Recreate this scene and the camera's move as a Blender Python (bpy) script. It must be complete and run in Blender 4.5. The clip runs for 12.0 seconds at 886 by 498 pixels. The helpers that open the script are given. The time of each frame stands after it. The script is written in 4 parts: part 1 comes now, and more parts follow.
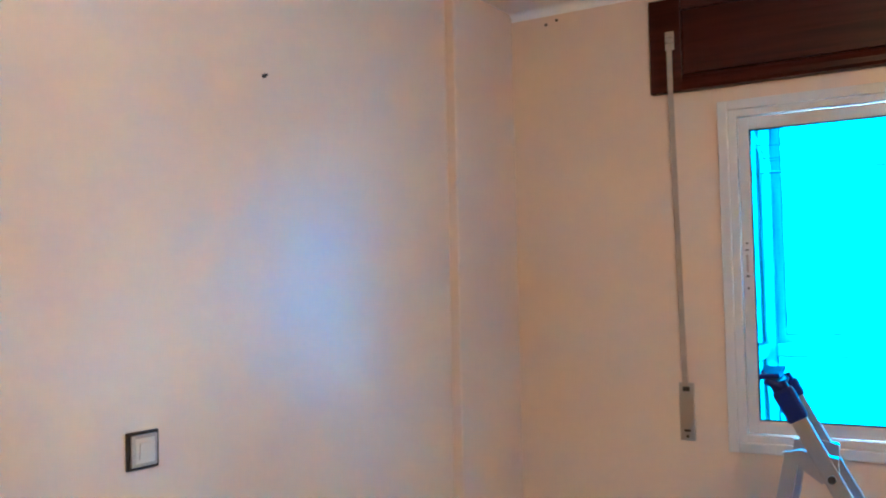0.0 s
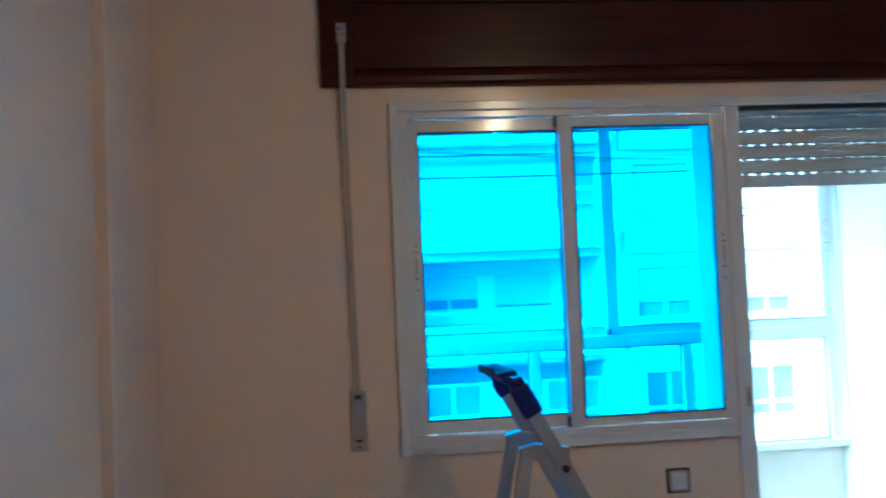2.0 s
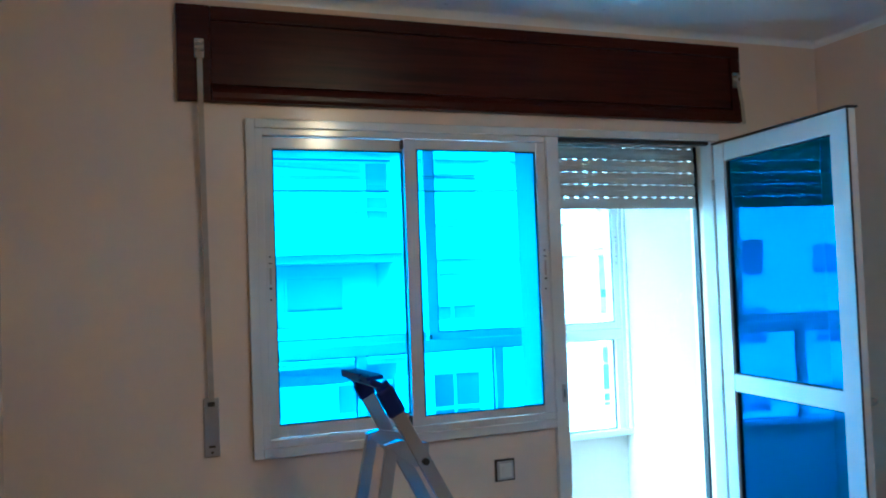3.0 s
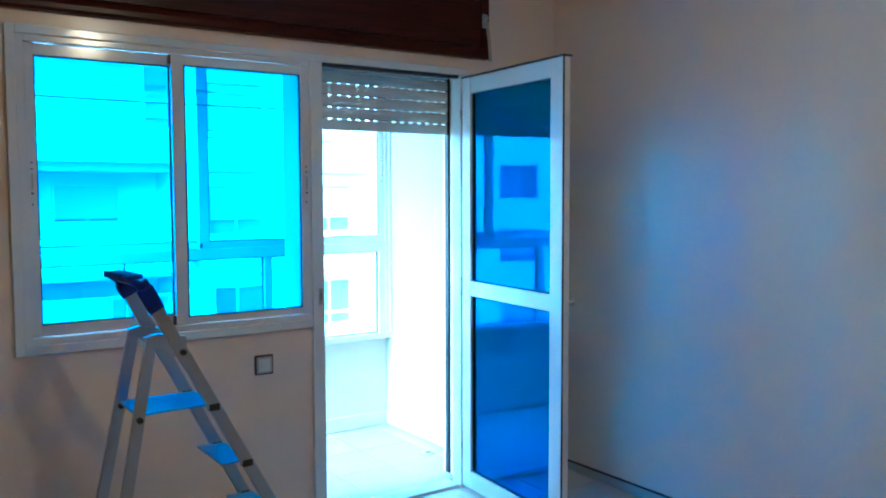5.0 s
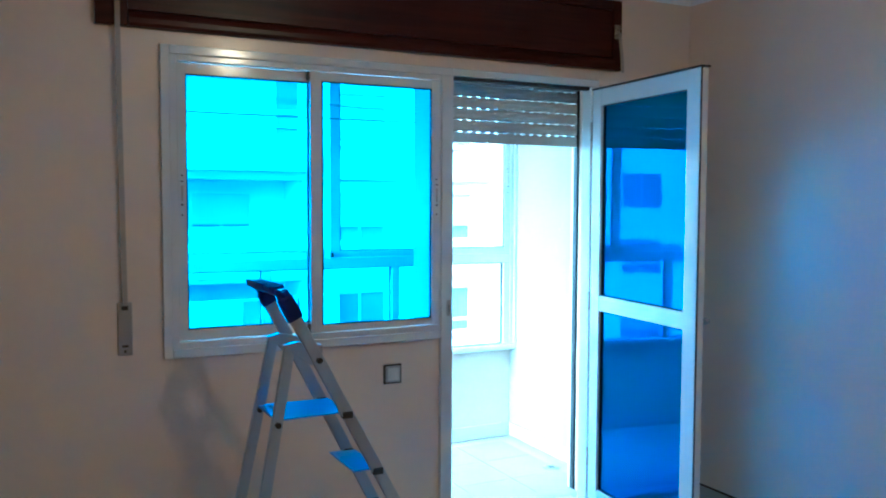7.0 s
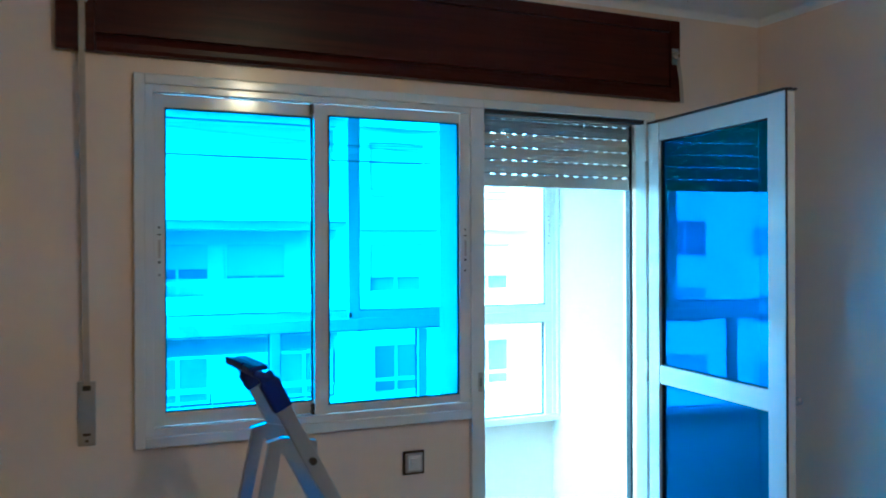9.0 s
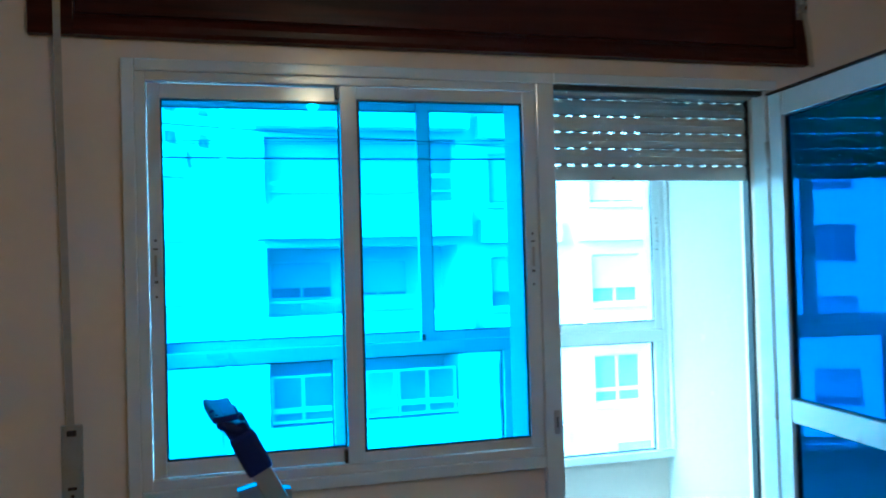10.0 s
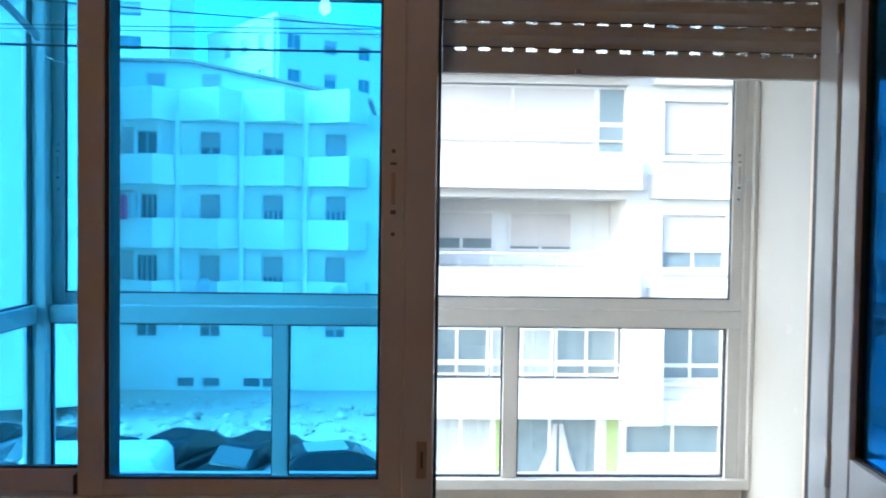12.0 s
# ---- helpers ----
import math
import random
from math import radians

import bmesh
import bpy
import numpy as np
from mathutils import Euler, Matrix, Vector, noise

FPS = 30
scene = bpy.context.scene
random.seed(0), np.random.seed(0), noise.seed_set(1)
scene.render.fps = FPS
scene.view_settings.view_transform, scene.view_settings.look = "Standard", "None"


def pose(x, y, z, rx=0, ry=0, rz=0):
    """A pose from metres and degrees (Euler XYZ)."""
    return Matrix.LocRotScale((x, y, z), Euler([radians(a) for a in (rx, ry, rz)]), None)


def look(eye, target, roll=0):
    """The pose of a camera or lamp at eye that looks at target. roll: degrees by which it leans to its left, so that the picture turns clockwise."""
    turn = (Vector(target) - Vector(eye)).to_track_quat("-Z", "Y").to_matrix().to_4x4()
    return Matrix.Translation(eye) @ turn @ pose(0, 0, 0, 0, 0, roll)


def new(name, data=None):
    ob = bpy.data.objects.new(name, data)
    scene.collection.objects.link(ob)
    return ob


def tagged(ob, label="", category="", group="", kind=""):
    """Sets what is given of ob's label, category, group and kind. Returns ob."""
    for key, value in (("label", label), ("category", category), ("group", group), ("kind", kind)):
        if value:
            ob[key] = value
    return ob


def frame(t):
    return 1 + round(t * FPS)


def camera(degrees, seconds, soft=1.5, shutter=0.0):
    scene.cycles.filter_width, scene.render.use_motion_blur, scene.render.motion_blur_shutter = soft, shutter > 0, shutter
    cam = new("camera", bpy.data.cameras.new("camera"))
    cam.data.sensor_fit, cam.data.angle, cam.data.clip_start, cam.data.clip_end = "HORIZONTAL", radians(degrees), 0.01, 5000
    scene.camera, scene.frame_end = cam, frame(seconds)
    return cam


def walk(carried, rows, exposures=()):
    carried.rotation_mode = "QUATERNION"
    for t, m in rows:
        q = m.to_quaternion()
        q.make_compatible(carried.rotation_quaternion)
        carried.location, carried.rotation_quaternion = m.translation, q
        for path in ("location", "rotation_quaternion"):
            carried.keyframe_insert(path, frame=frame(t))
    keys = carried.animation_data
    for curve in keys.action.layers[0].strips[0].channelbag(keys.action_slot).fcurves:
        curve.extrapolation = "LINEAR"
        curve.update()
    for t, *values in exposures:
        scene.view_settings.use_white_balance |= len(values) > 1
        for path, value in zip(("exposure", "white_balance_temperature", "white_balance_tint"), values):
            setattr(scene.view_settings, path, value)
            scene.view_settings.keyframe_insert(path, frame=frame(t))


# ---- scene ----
cam = camera(55.6, 12.0, soft=2.0, shutter=0.5)
PATH = [
    (0, (-0.015, 0.068, 1.485), (-1.001, 1.806, 1.576), -1.2),
    (0.5, (-0.274, 0.027, 1.497), (-0.977, 1.897, 1.591), -1.5),
    (0.8, (-0.481, -0.018, 1.537), (-0.844, 1.947, 1.617), -2.2),
    (1, (-0.485, -0.028, 1.53), (-0.755, 1.952, 1.613), -2.1),
    (1.5, (-0.641, 0.136, 1.47), (-0.593, 2.133, 1.572), -1.9),
    (2, (-0.754, 0.213, 1.478), (-0.538, 2.2, 1.562), -2.4),
    (2.5, (-0.897, 0.164, 1.506), (-0.288, 2.068, 1.577), -2.6),
    (3, (-1.024, 0.057, 1.509), (-0.314, 1.925, 1.583), -2.1),
    (3.5, (-1.052, -0.143, 1.507), (-0.219, 1.674, 1.565), -1.2),
    (3.7, (-1.06, -0.206, 1.498), (-0.111, 1.553, 1.546), -0.3),
    (5.3, (-1.072, -0.31, 1.5), (0.071, 1.324, 1.355), -0.1),
    (5.5, (-1.075, -0.304, 1.51), (0.049, 1.346, 1.387), -0.2),
    (6, (-1.088, -0.303, 1.531), (-0.051, 1.405, 1.437), 0.3),
    (6.5, (-1.108, -0.296, 1.508), (-0.145, 1.454, 1.411), 0.4),
    (6.7, (-1.109, -0.295, 1.512), (-0.173, 1.468, 1.391), 0.4),
    (8.5, (-0.969, 0.022, 1.547), (-0.148, 1.846, 1.544), 0.3),
    (9, (-0.812, 0.225, 1.54), (0.008, 2.049, 1.541), -0.2),
    (9.5, (-0.586, 0.452, 1.543), (0.156, 2.309, 1.558), -1.0),
    (10, (-0.382, 0.675, 1.525), (0.147, 2.603, 1.564), -1.6),
    (10.5, (-0.121, 0.917, 1.524), (0.313, 2.869, 1.564), -0.9),
    (11, (0.194, 1.155, 1.502), (0.569, 3.12, 1.524), -0.2),
    (11.5, (0.436, 1.356, 1.482), (0.668, 3.342, 1.435), 0.8),
    (12, (0.598, 1.508, 1.487), (0.676, 3.505, 1.419), 0.8),
]
EXPOSURES = [
    (0.0, 5.6, 4020, -17), (0.5, 5.22, 4050, -17), (1.0, 4.75, 3950, -17), (1.5, 4.55, 3800, -19), (2.5, 4.5, 3500, -23), (3.7, 4.62, 3330, -24), (6.5, 4.66, 3300, -24), (9.0, 4.55, 3330, -27),
    (10.0, 4.1, 3320, -29), (10.5, 3.76, 3300, -31), (11.0, 3.5, 3450, -29), (11.5, 3.3, 4300, -10), (12.0, 3.12, 5350, 5),
]
walk(cam, [(t, look(eye, target, roll)) for t, eye, target, roll in PATH], EXPOSURES)
# ---------------------------------------------------------------- sky, sun, lamp
world = bpy.data.worlds.new("sky")
scene.world = world
world.use_nodes = True
wt = world.node_tree
sky = wt.nodes.new("ShaderNodeTexSky")
sky.sky_type, sky.sun_disc = "NISHITA", False
sky.sun_elevation, sky.sun_rotation = radians(31), radians(-101)
sky.air_density, sky.dust_density, sky.ozone_density = 1.0, 4.0, 1.0
haze = wt.nodes.new("ShaderNodeHueSaturation")
haze.inputs["Saturation"].default_value = 0.85
wt.links.new(sky.outputs[0], haze.inputs["Color"])
wt.links.new(haze.outputs[0], wt.nodes["Background"].inputs[0])
wt.nodes["Background"].inputs[1].default_value = 0.145
sun_data = bpy.data.lights.new("sun", "SUN")
sun_data.energy, sun_data.angle, sun_data.color = 0.30, radians(70), (1.0, 0.99, 0.97)
sun = new("sun", sun_data)
sun.matrix_basis = look((-19, -3.8, 11.6), (0, 0, 0))
bulb_data = bpy.data.lights.new("bulb_light", "POINT")
bulb_data.energy, bulb_data.color, bulb_data.shadow_soft_size = 0.17, (1.0, 0.44, 0.165), 0.12
bulb_light = new("bulb_light", bulb_data)
bulb_light.location = (0.19, 0.74, 2.46)
# ---------------------------------------------------------------- materials
def nodes_of(name):
    m = bpy.data.materials.new(name)
    m.use_nodes = True
    t = m.node_tree
    t.nodes.clear()
    out = t.nodes.new("ShaderNodeOutputMaterial")
    return m, t, out


def surface(name, base, rough=0.6, metal=0.0, spots=0.06, coarse=1.5, fine=60.0, bump=0.15, dist=0.002, stain=None, stain_at=0.62, spec=0.5, piece=0.0, stretch=(1, 1, 1)):
    """A painted, plastered or metal surface: coarse and fine variation of tone, stains, fine relief."""
    m, t, out = nodes_of(name)
    N, L = t.nodes, t.links
    b = N.new("ShaderNodeBsdfPrincipled")
    co = N.new("ShaderNodeTexCoord")
    mp = N.new("ShaderNodeMapping")
    mp.inputs["Scale"].default_value = stretch
    L.new(co.outputs["Object"], mp.inputs["Vector"])
    big, small = N.new("ShaderNodeTexNoise"), N.new("ShaderNodeTexNoise")
    big.inputs["Scale"].default_value, big.inputs["Detail"].default_value = coarse, 5
    small.inputs["Scale"].default_value, small.inputs["Detail"].default_value = fine, 4
    for n in (big, small):
        L.new(mp.outputs["Vector"], n.inputs["Vector"])
    mix = N.new("ShaderNodeMix")
    mix.data_type = "RGBA"
    dark = [max(0.0, c * (1 - 2 * spots)) for c in base]
    lite = [min(1.0, c * (1 + spots)) for c in base]
    mix.inputs[6].default_value, mix.inputs[7].default_value = (*dark, 1), (*lite, 1)
    add = N.new("ShaderNodeMath")
    add.operation = "MULTIPLY_ADD"
    L.new(small.outputs["Fac"], add.inputs[0])
    add.inputs[1].default_value = 0.45
    half = N.new("ShaderNodeMath")
    half.operation = "MULTIPLY"
    half.inputs[1].default_value = 0.6
    L.new(big.outputs["Fac"], half.inputs[0])
    L.new(half.outputs[0], add.inputs[2])
    L.new(add.outputs[0], mix.inputs[0])
    col = mix.outputs[2]
    if stain:
        sn = N.new("ShaderNodeTexNoise")
        sn.inputs["Scale"].default_value, sn.inputs["Detail"].default_value = coarse * 2.3, 8
        L.new(mp.outputs["Vector"], sn.inputs["Vector"])
        rp = N.new("ShaderNodeValToRGB")
        rp.color_ramp.elements[0].position, rp.color_ramp.elements[1].position = stain_at, min(1.0, stain_at + 0.18)
        L.new(sn.outputs["Fac"], rp.inputs[0])
        m2 = N.new("ShaderNodeMix")
        m2.data_type = "RGBA"
        L.new(rp.outputs[0], m2.inputs[0])
        L.new(col, m2.inputs[6])
        m2.inputs[7].default_value = (*stain, 1)
        col = m2.outputs[2]
    if piece:
        oi = N.new("ShaderNodeObjectInfo")
        hs = N.new("ShaderNodeHueSaturation")
        mr = N.new("ShaderNodeMapRange")
        mr.inputs["To Min"].default_value, mr.inputs["To Max"].default_value = 1 - piece, 1 + piece
        L.new(oi.outputs["Random"], mr.inputs["Value"])
        L.new(mr.outputs[0], hs.inputs["Value"])
        L.new(col, hs.inputs["Color"])
        col = hs.outputs[0]
    L.new(col, b.inputs["Base Color"])
    rr = N.new("ShaderNodeMapRange")
    rr.inputs["To Min"].default_value, rr.inputs["To Max"].default_value = max(0.02, rough - (0.08 if rough > 0.42 else 0.015)), min(1, rough + (0.08 if rough > 0.42 else 0.015))
    L.new(small.outputs["Fac"], rr.inputs["Value"])
    L.new(rr.outputs[0], b.inputs["Roughness"])
    b.inputs["Metallic"].default_value = metal
    b.inputs["Specular IOR Level"].default_value = spec
    if bump:
        bp = N.new("ShaderNodeBump")
        bp.inputs["Strength"].default_value, bp.inputs["Distance"].default_value = bump, dist
        L.new(add.outputs[0], bp.inputs["Height"])
        L.new(bp.outputs[0], b.inputs["Normal"])
    L.new(b.outputs[0], out.inputs[0])
    return m


def wood(name, dark, light, rough=0.35):
    m, t, out = nodes_of(name)
    N, L = t.nodes, t.links
    b = N.new("ShaderNodeBsdfPrincipled")
    co, mp = N.new("ShaderNodeTexCoord"), N.new("ShaderNodeMapping")
    mp.inputs["Scale"].default_value = (0.8, 9, 14)
    L.new(co.outputs["Object"], mp.inputs["Vector"])
    n = N.new("ShaderNodeTexNoise")
    n.inputs["Scale"].default_value, n.inputs["Detail"].default_value, n.inputs["Distortion"].default_value = 3, 8, 0.6
    L.new(mp.outputs[0], n.inputs["Vector"])
    rp = N.new("ShaderNodeValToRGB")
    rp.color_ramp.elements[0].position, rp.color_ramp.elements[1].position = 0.3, 0.75
    rp.color_ramp.elements[0].color, rp.color_ramp.elements[1].color = (*dark, 1), (*light, 1)
    L.new(n.outputs["Fac"], rp.inputs[0])
    L.new(rp.outputs[0], b.inputs["Base Color"])
    b.inputs["Roughness"].default_value = rough
    b.inputs["Specular IOR Level"].default_value = 0.18
    bp = N.new("ShaderNodeBump")
    bp.inputs["Strength"].default_value, bp.inputs["Distance"].default_value = 0.12, 0.001
    L.new(n.outputs["Fac"], bp.inputs["Height"])
    L.new(bp.outputs[0], b.inputs["Normal"])
    L.new(b.outputs[0], out.inputs[0])
    return m


def pane_glass(name, through_colour, gloss_colour, f0, rough=0.0):
    """Thin sheet glass: what passes straight through takes its tint; gloss grows towards grazing angles from f0 (Schlick)."""
    m, t, out = nodes_of(name)
    N, L = t.nodes, t.links
    tr, gl, mx, fr = N.new("ShaderNodeBsdfTransparent"), N.new("ShaderNodeBsdfGlossy"), N.new("ShaderNodeMixShader"), N.new("ShaderNodeLayerWeight")
    tr.inputs[0].default_value = (*through_colour, 1)
    gl.inputs["Color"].default_value = (*gloss_colour, 1)
    gl.inputs["Roughness"].default_value = rough
    fr.inputs["Blend"].default_value = 0.5
    p5, ma = N.new("ShaderNodeMath"), N.new("ShaderNodeMath")
    p5.operation, ma.operation = "POWER", "MULTIPLY_ADD"
    L.new(fr.outputs["Facing"], p5.inputs[0])
    p5.inputs[1].default_value = 5.0
    L.new(p5.outputs[0], ma.inputs[0])
    ma.inputs[1].default_value, ma.inputs[2].default_value = 1.0 - f0, f0
    L.new(ma.outputs[0], mx.inputs[0])
    L.new(tr.outputs[0], mx.inputs[1])
    L.new(gl.outputs[0], mx.inputs[2])
    L.new(mx.outputs[0], out.inputs[0])
    return m


def glow(name, colour, strength):
    m, t, out = nodes_of(name)
    e = t.nodes.new("ShaderNodeEmission")
    e.inputs[0].default_value, e.inputs[1].default_value = (*colour, 1), strength
    t.links.new(e.outputs[0], out.inputs[0])
    return m


PAINT = surface("cream_wall_paint", (0.76, 0.62, 0.49), 0.25, spots=0.03, coarse=1.2, fine=45, bump=0.12, dist=0.0015)
CEIL = surface("white_ceiling_paint", (0.86, 0.86, 0.84), 0.28, spots=0.02, fine=30, bump=0.08)
WHITE_ALU = surface("white_lacquered_aluminium", (0.68, 0.68, 0.67), 0.15, spots=0.012, coarse=3, fine=20, bump=0.02)
OLD_ALU = surface("weathered_white_aluminium", (0.57, 0.57, 0.56), 0.4, spots=0.05, coarse=5, fine=60, bump=0.06, stain=(0.5, 0.47, 0.42), stain_at=0.66)
GASKET = surface("black_rubber", (0.015, 0.015, 0.017), 0.5, bump=0.05)
MAHOGANY = wood("mahogany_stain", (0.020, 0.0035, 0.002), (0.060, 0.009, 0.005), 0.30)
STRAPMAT = surface("woven_strap", (0.42, 0.36, 0.30), 0.85, spots=0.15, coarse=20, fine=300, bump=0.4, stretch=(1, 1, 3))
METALPLATE = surface("dull_steel_plate", (0.46, 0.42, 0.38), 0.35, 0.8, spots=0.08, fine=120, bump=0.05)
PLATE_GREY = surface("brushed_switch_plate", (0.45, 0.43, 0.40), 0.4, 0.3, spots=0.06, fine=150, bump=0.04)
LATCHGREY = surface("dull_grey_screw", (0.14, 0.14, 0.14), 0.4, 0.5, bump=0.02)
ROCKER = surface("ivory_switch_rocker", (0.68, 0.66, 0.60), 0.35, spots=0.02, bump=0.02)
BLACKPL = surface("black_plastic", (0.02, 0.02, 0.022), 0.35, bump=0.05)
ALU = surface("mill_aluminium", (0.46, 0.46, 0.47), 0.36, 0.9, spots=0.06, coarse=5, fine=140, bump=0.08, stretch=(1, 1, 0.2))
BLUEPL = surface("dark_blue_plastic", (0.008, 0.018, 0.16), 0.5, spots=0.08, fine=80, bump=0.05, spec=0.22)
STEPBLUE = surface("pale_blue_step_sheet", (0.14, 0.42, 0.85), 0.3, 0.1, spots=0.08, fine=120, bump=0.1)
SHUTTER = surface("grey_white_shutter_slats", (0.62, 0.61, 0.58), 0.4, spots=0.06, coarse=3, fine=80, bump=0.05, stain=(0.45, 0.42, 0.38), stain_at=0.68)
TILE = surface("pale_floor_tile", (0.47, 0.47, 0.44), 0.25, spots=0.06, coarse=6, fine=90, bump=0.03, piece=0.04)
ROOMTILE = surface("beige_room_tile", (0.52, 0.49, 0.44), 0.25, spots=0.06, coarse=6, fine=90, bump=0.03, piece=0.04)
GROUT = surface("tile_joint", (0.42, 0.40, 0.37), 0.8)
SKIRT = surface("glazed_skirting_tile", (0.60, 0.60, 0.57), 0.25, spots=0.06, coarse=8, bump=0.03, piece=0.04)
# white plaster; base darkened to grey to offset the strong daylight on it
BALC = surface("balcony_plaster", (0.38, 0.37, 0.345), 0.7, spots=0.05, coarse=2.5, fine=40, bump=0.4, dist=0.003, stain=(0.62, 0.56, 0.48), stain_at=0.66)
PARAPET = surface("tan_parapet_plaster", (0.54, 0.475, 0.41), 0.7, spots=0.05, coarse=2.5, fine=40, bump=0.4, dist=0.003, stain=(0.62, 0.54, 0.45), stain_at=0.66)
BLUE_GLASS = pane_glass("blue_film_glass", (0.32, 0.73, 1.0), (0.06, 0.34, 0.95), 0.12)
CLEAR_GLASS = pane_glass("clear_glass", (0.97, 0.985, 0.98), (1, 1, 1), 0.03)
BULB = glow("lit_bulb", (1.0, 0.46, 0.18), 11)
FACADE = surface("white_facade_render", (0.62, 0.61, 0.59), 0.85, spots=0.05, coarse=0.25, fine=6, bump=0.3, dist=0.01, stain=(0.52, 0.48, 0.43), stain_at=0.64)
FACADE_B = surface("weathered_cream_render", (0.88, 0.85, 0.77), 0.85, spots=0.06, coarse=0.3, fine=5, bump=0.3, dist=0.01, stain=(0.52, 0.48, 0.43), stain_at=0.66)
BLIND = surface("closed_roller_blind", (0.48, 0.44, 0.41), 0.6, spots=0.1, coarse=1, fine=20, bump=0.1)
DARKGLASS = surface("dark_window_glass", (0.20, 0.245, 0.255), 0.10, spots=0.3, coarse=0.7, fine=4, bump=0.02)
CURTAIN = surface("pale_curtain", (0.36, 0.38, 0.37), 0.8, spots=0.25, coarse=2, fine=8, bump=0.5, stretch=(6, 6, 0.3))
ROOFCLAY = surface("flat_roof_screed", (0.42, 0.33, 0.28), 0.9, spots=0.15, coarse=0.4, fine=5)
ASPHALT = surface("street_asphalt", (0.055, 0.055, 0.055), 0.9, spots=0.2, coarse=0.2, fine=12, bump=0.5, dist=0.01)
EARTH = surface("pale_rubble_ground", (0.68, 0.61, 0.50), 0.95, spots=0.25, coarse=0.35, fine=5, bump=0.9, dist=0.06, stain=(0.20, 0.22, 0.12), stain_at=0.66)
GREENPAINT = surface("lime_green_paint", (0.27, 0.34, 0.13), 0.5)
RAILMAT = surface("grey_rail_paint", (0.5, 0.5, 0.48), 0.5)
WIRE = surface("coated_wire", (0.09, 0.10, 0.11), 0.5)
STONE = surface("rubble_stone", (0.62, 0.56, 0.47), 0.9, spots=0.2, coarse=1, fine=8, bump=0.6, dist=0.02)
LEAF = surface("shrub_leaves", (0.15, 0.17, 0.09), 0.7, spots=0.4, coarse=2, fine=10)
CAR_DARK = surface("dark_car_paint", (0.008, 0.009, 0.011), 0.5, spots=0.1, spec=0.25)
CAR_WHITE = surface("white_car_paint", (0.75, 0.75, 0.73), 0.25, spots=0.03)
CAR_GREY = surface("silver_car_paint", (0.4, 0.41, 0.42), 0.28, 0.5, spots=0.04)
CARGLASS = surface("tinted_car_glass", (0.012, 0.014, 0.016), 0.25, spots=0.1, bump=0.0, spec=0.3)
CARSCREEN = surface("car_windscreen", (0.05, 0.06, 0.065), 0.3, spots=0.1, bump=0.0, spec=0.3)
TYRE = surface("tyre_rubber", (0.02, 0.02, 0.02), 0.8)
DISHMAT = surface("dish_white_paint", (0.85, 0.84, 0.82), 0.5)
CLOTH_PINK = surface("pink_cloth", (0.7, 0.12, 0.3), 0.9, spots=0.1)
CURTAIN_WHITE = surface("white_net_curtain", (0.42, 0.42, 0.41), 0.9, spots=0.2, coarse=3, fine=14, bump=0.4, stretch=(5, 5, 0.4))
CLOTH_WHITE = surface("white_cloth", (0.75, 0.74, 0.72), 0.9, spots=0.1)


# ---------------------------------------------------------------- mesh helpers
def box(bm, x0, x1, y0, y1, z0, z1, bevel=0.0):
    r = bmesh.ops.create_cube(bm, size=1.0)
    vs = r["verts"]
    m = Matrix.Translation(((x0 + x1) / 2, (y0 + y1) / 2, (z0 + z1) / 2)) @ Matrix.Diagonal((abs(x1 - x0), abs(y1 - y0), abs(z1 - z0), 1))
    bmesh.ops.transform(bm, matrix=m, verts=vs)
    if bevel:
        es = list({e for v in vs for e in v.link_edges})
        bmesh.ops.bevel(bm, geom=es, offset=bevel, segments=2, profile=0.6, affect="EDGES")
    return bm


def boxes(*rows, bevel=0.0):
    bm = bmesh.new()
    for r in rows:
        box(bm, *r, bevel=bevel)
    return bm


def cyl(bm, p, q, r0, r1=None, n=12, caps=True):
    p, q = Vector(p), Vector(q)
    d = q - p
    m = Matrix.Translation((p + q) / 2) @ d.to_track_quat("Z", "Y").to_matrix().to_4x4()
    bmesh.ops.create_cone(bm, cap_ends=caps, segments=n, radius1=r0, radius2=r0 if r1 is None else r1, depth=d.length, matrix=m)
    return bm


def beam(bm, p, q, w, d, up=(0, 1, 0), bevel=0.0):
    """A bar of section w x d from p to q; w lies along up."""
    p, q, up = Vector(p), Vector(q), Vector(up)
    z = (q - p).normalized()
    y = (up - z * up.dot(z)).normalized()
    x = y.cross(z)
    m = Matrix((x, y, z)).transposed().to_4x4()
    m.translation = (p + q) / 2
    r = bmesh.ops.create_cube(bm, size=1.0)
    bmesh.ops.transform(bm, matrix=m @ Matrix.Diagonal((d, w, (q - p).length, 1)), verts=r["verts"])
    if bevel:
        bmesh.ops.bevel(bm, geom=list({e for v in r["verts"] for e in v.link_edges}), offset=bevel, segments=2, profile=0.6, affect="EDGES")
    return bm


def prism(outline, h0, h1, axis="y"):
    """An outline in two axes, drawn out along the third."""
    bm = bmesh.new()
    put = {"y": lambda a, b, h: (a, h, b), "x": lambda a, b, h: (h, a, b), "z": lambda a, b, h: (a, b, h)}[axis]
    lo, hi = [bm.verts.new(put(a, b, h0)) for a, b in outline], [bm.verts.new(put(a, b, h1)) for a, b in outline]
    bm.faces.new(lo)
    bm.faces.new(hi[::-1])
    k = len(outline)
    for i in range(k):
        bm.faces.new((lo[i], hi[i], hi[(i + 1) % k], lo[(i + 1) % k]))
    bmesh.ops.recalc_face_normals(bm, faces=bm.faces)
    return bm


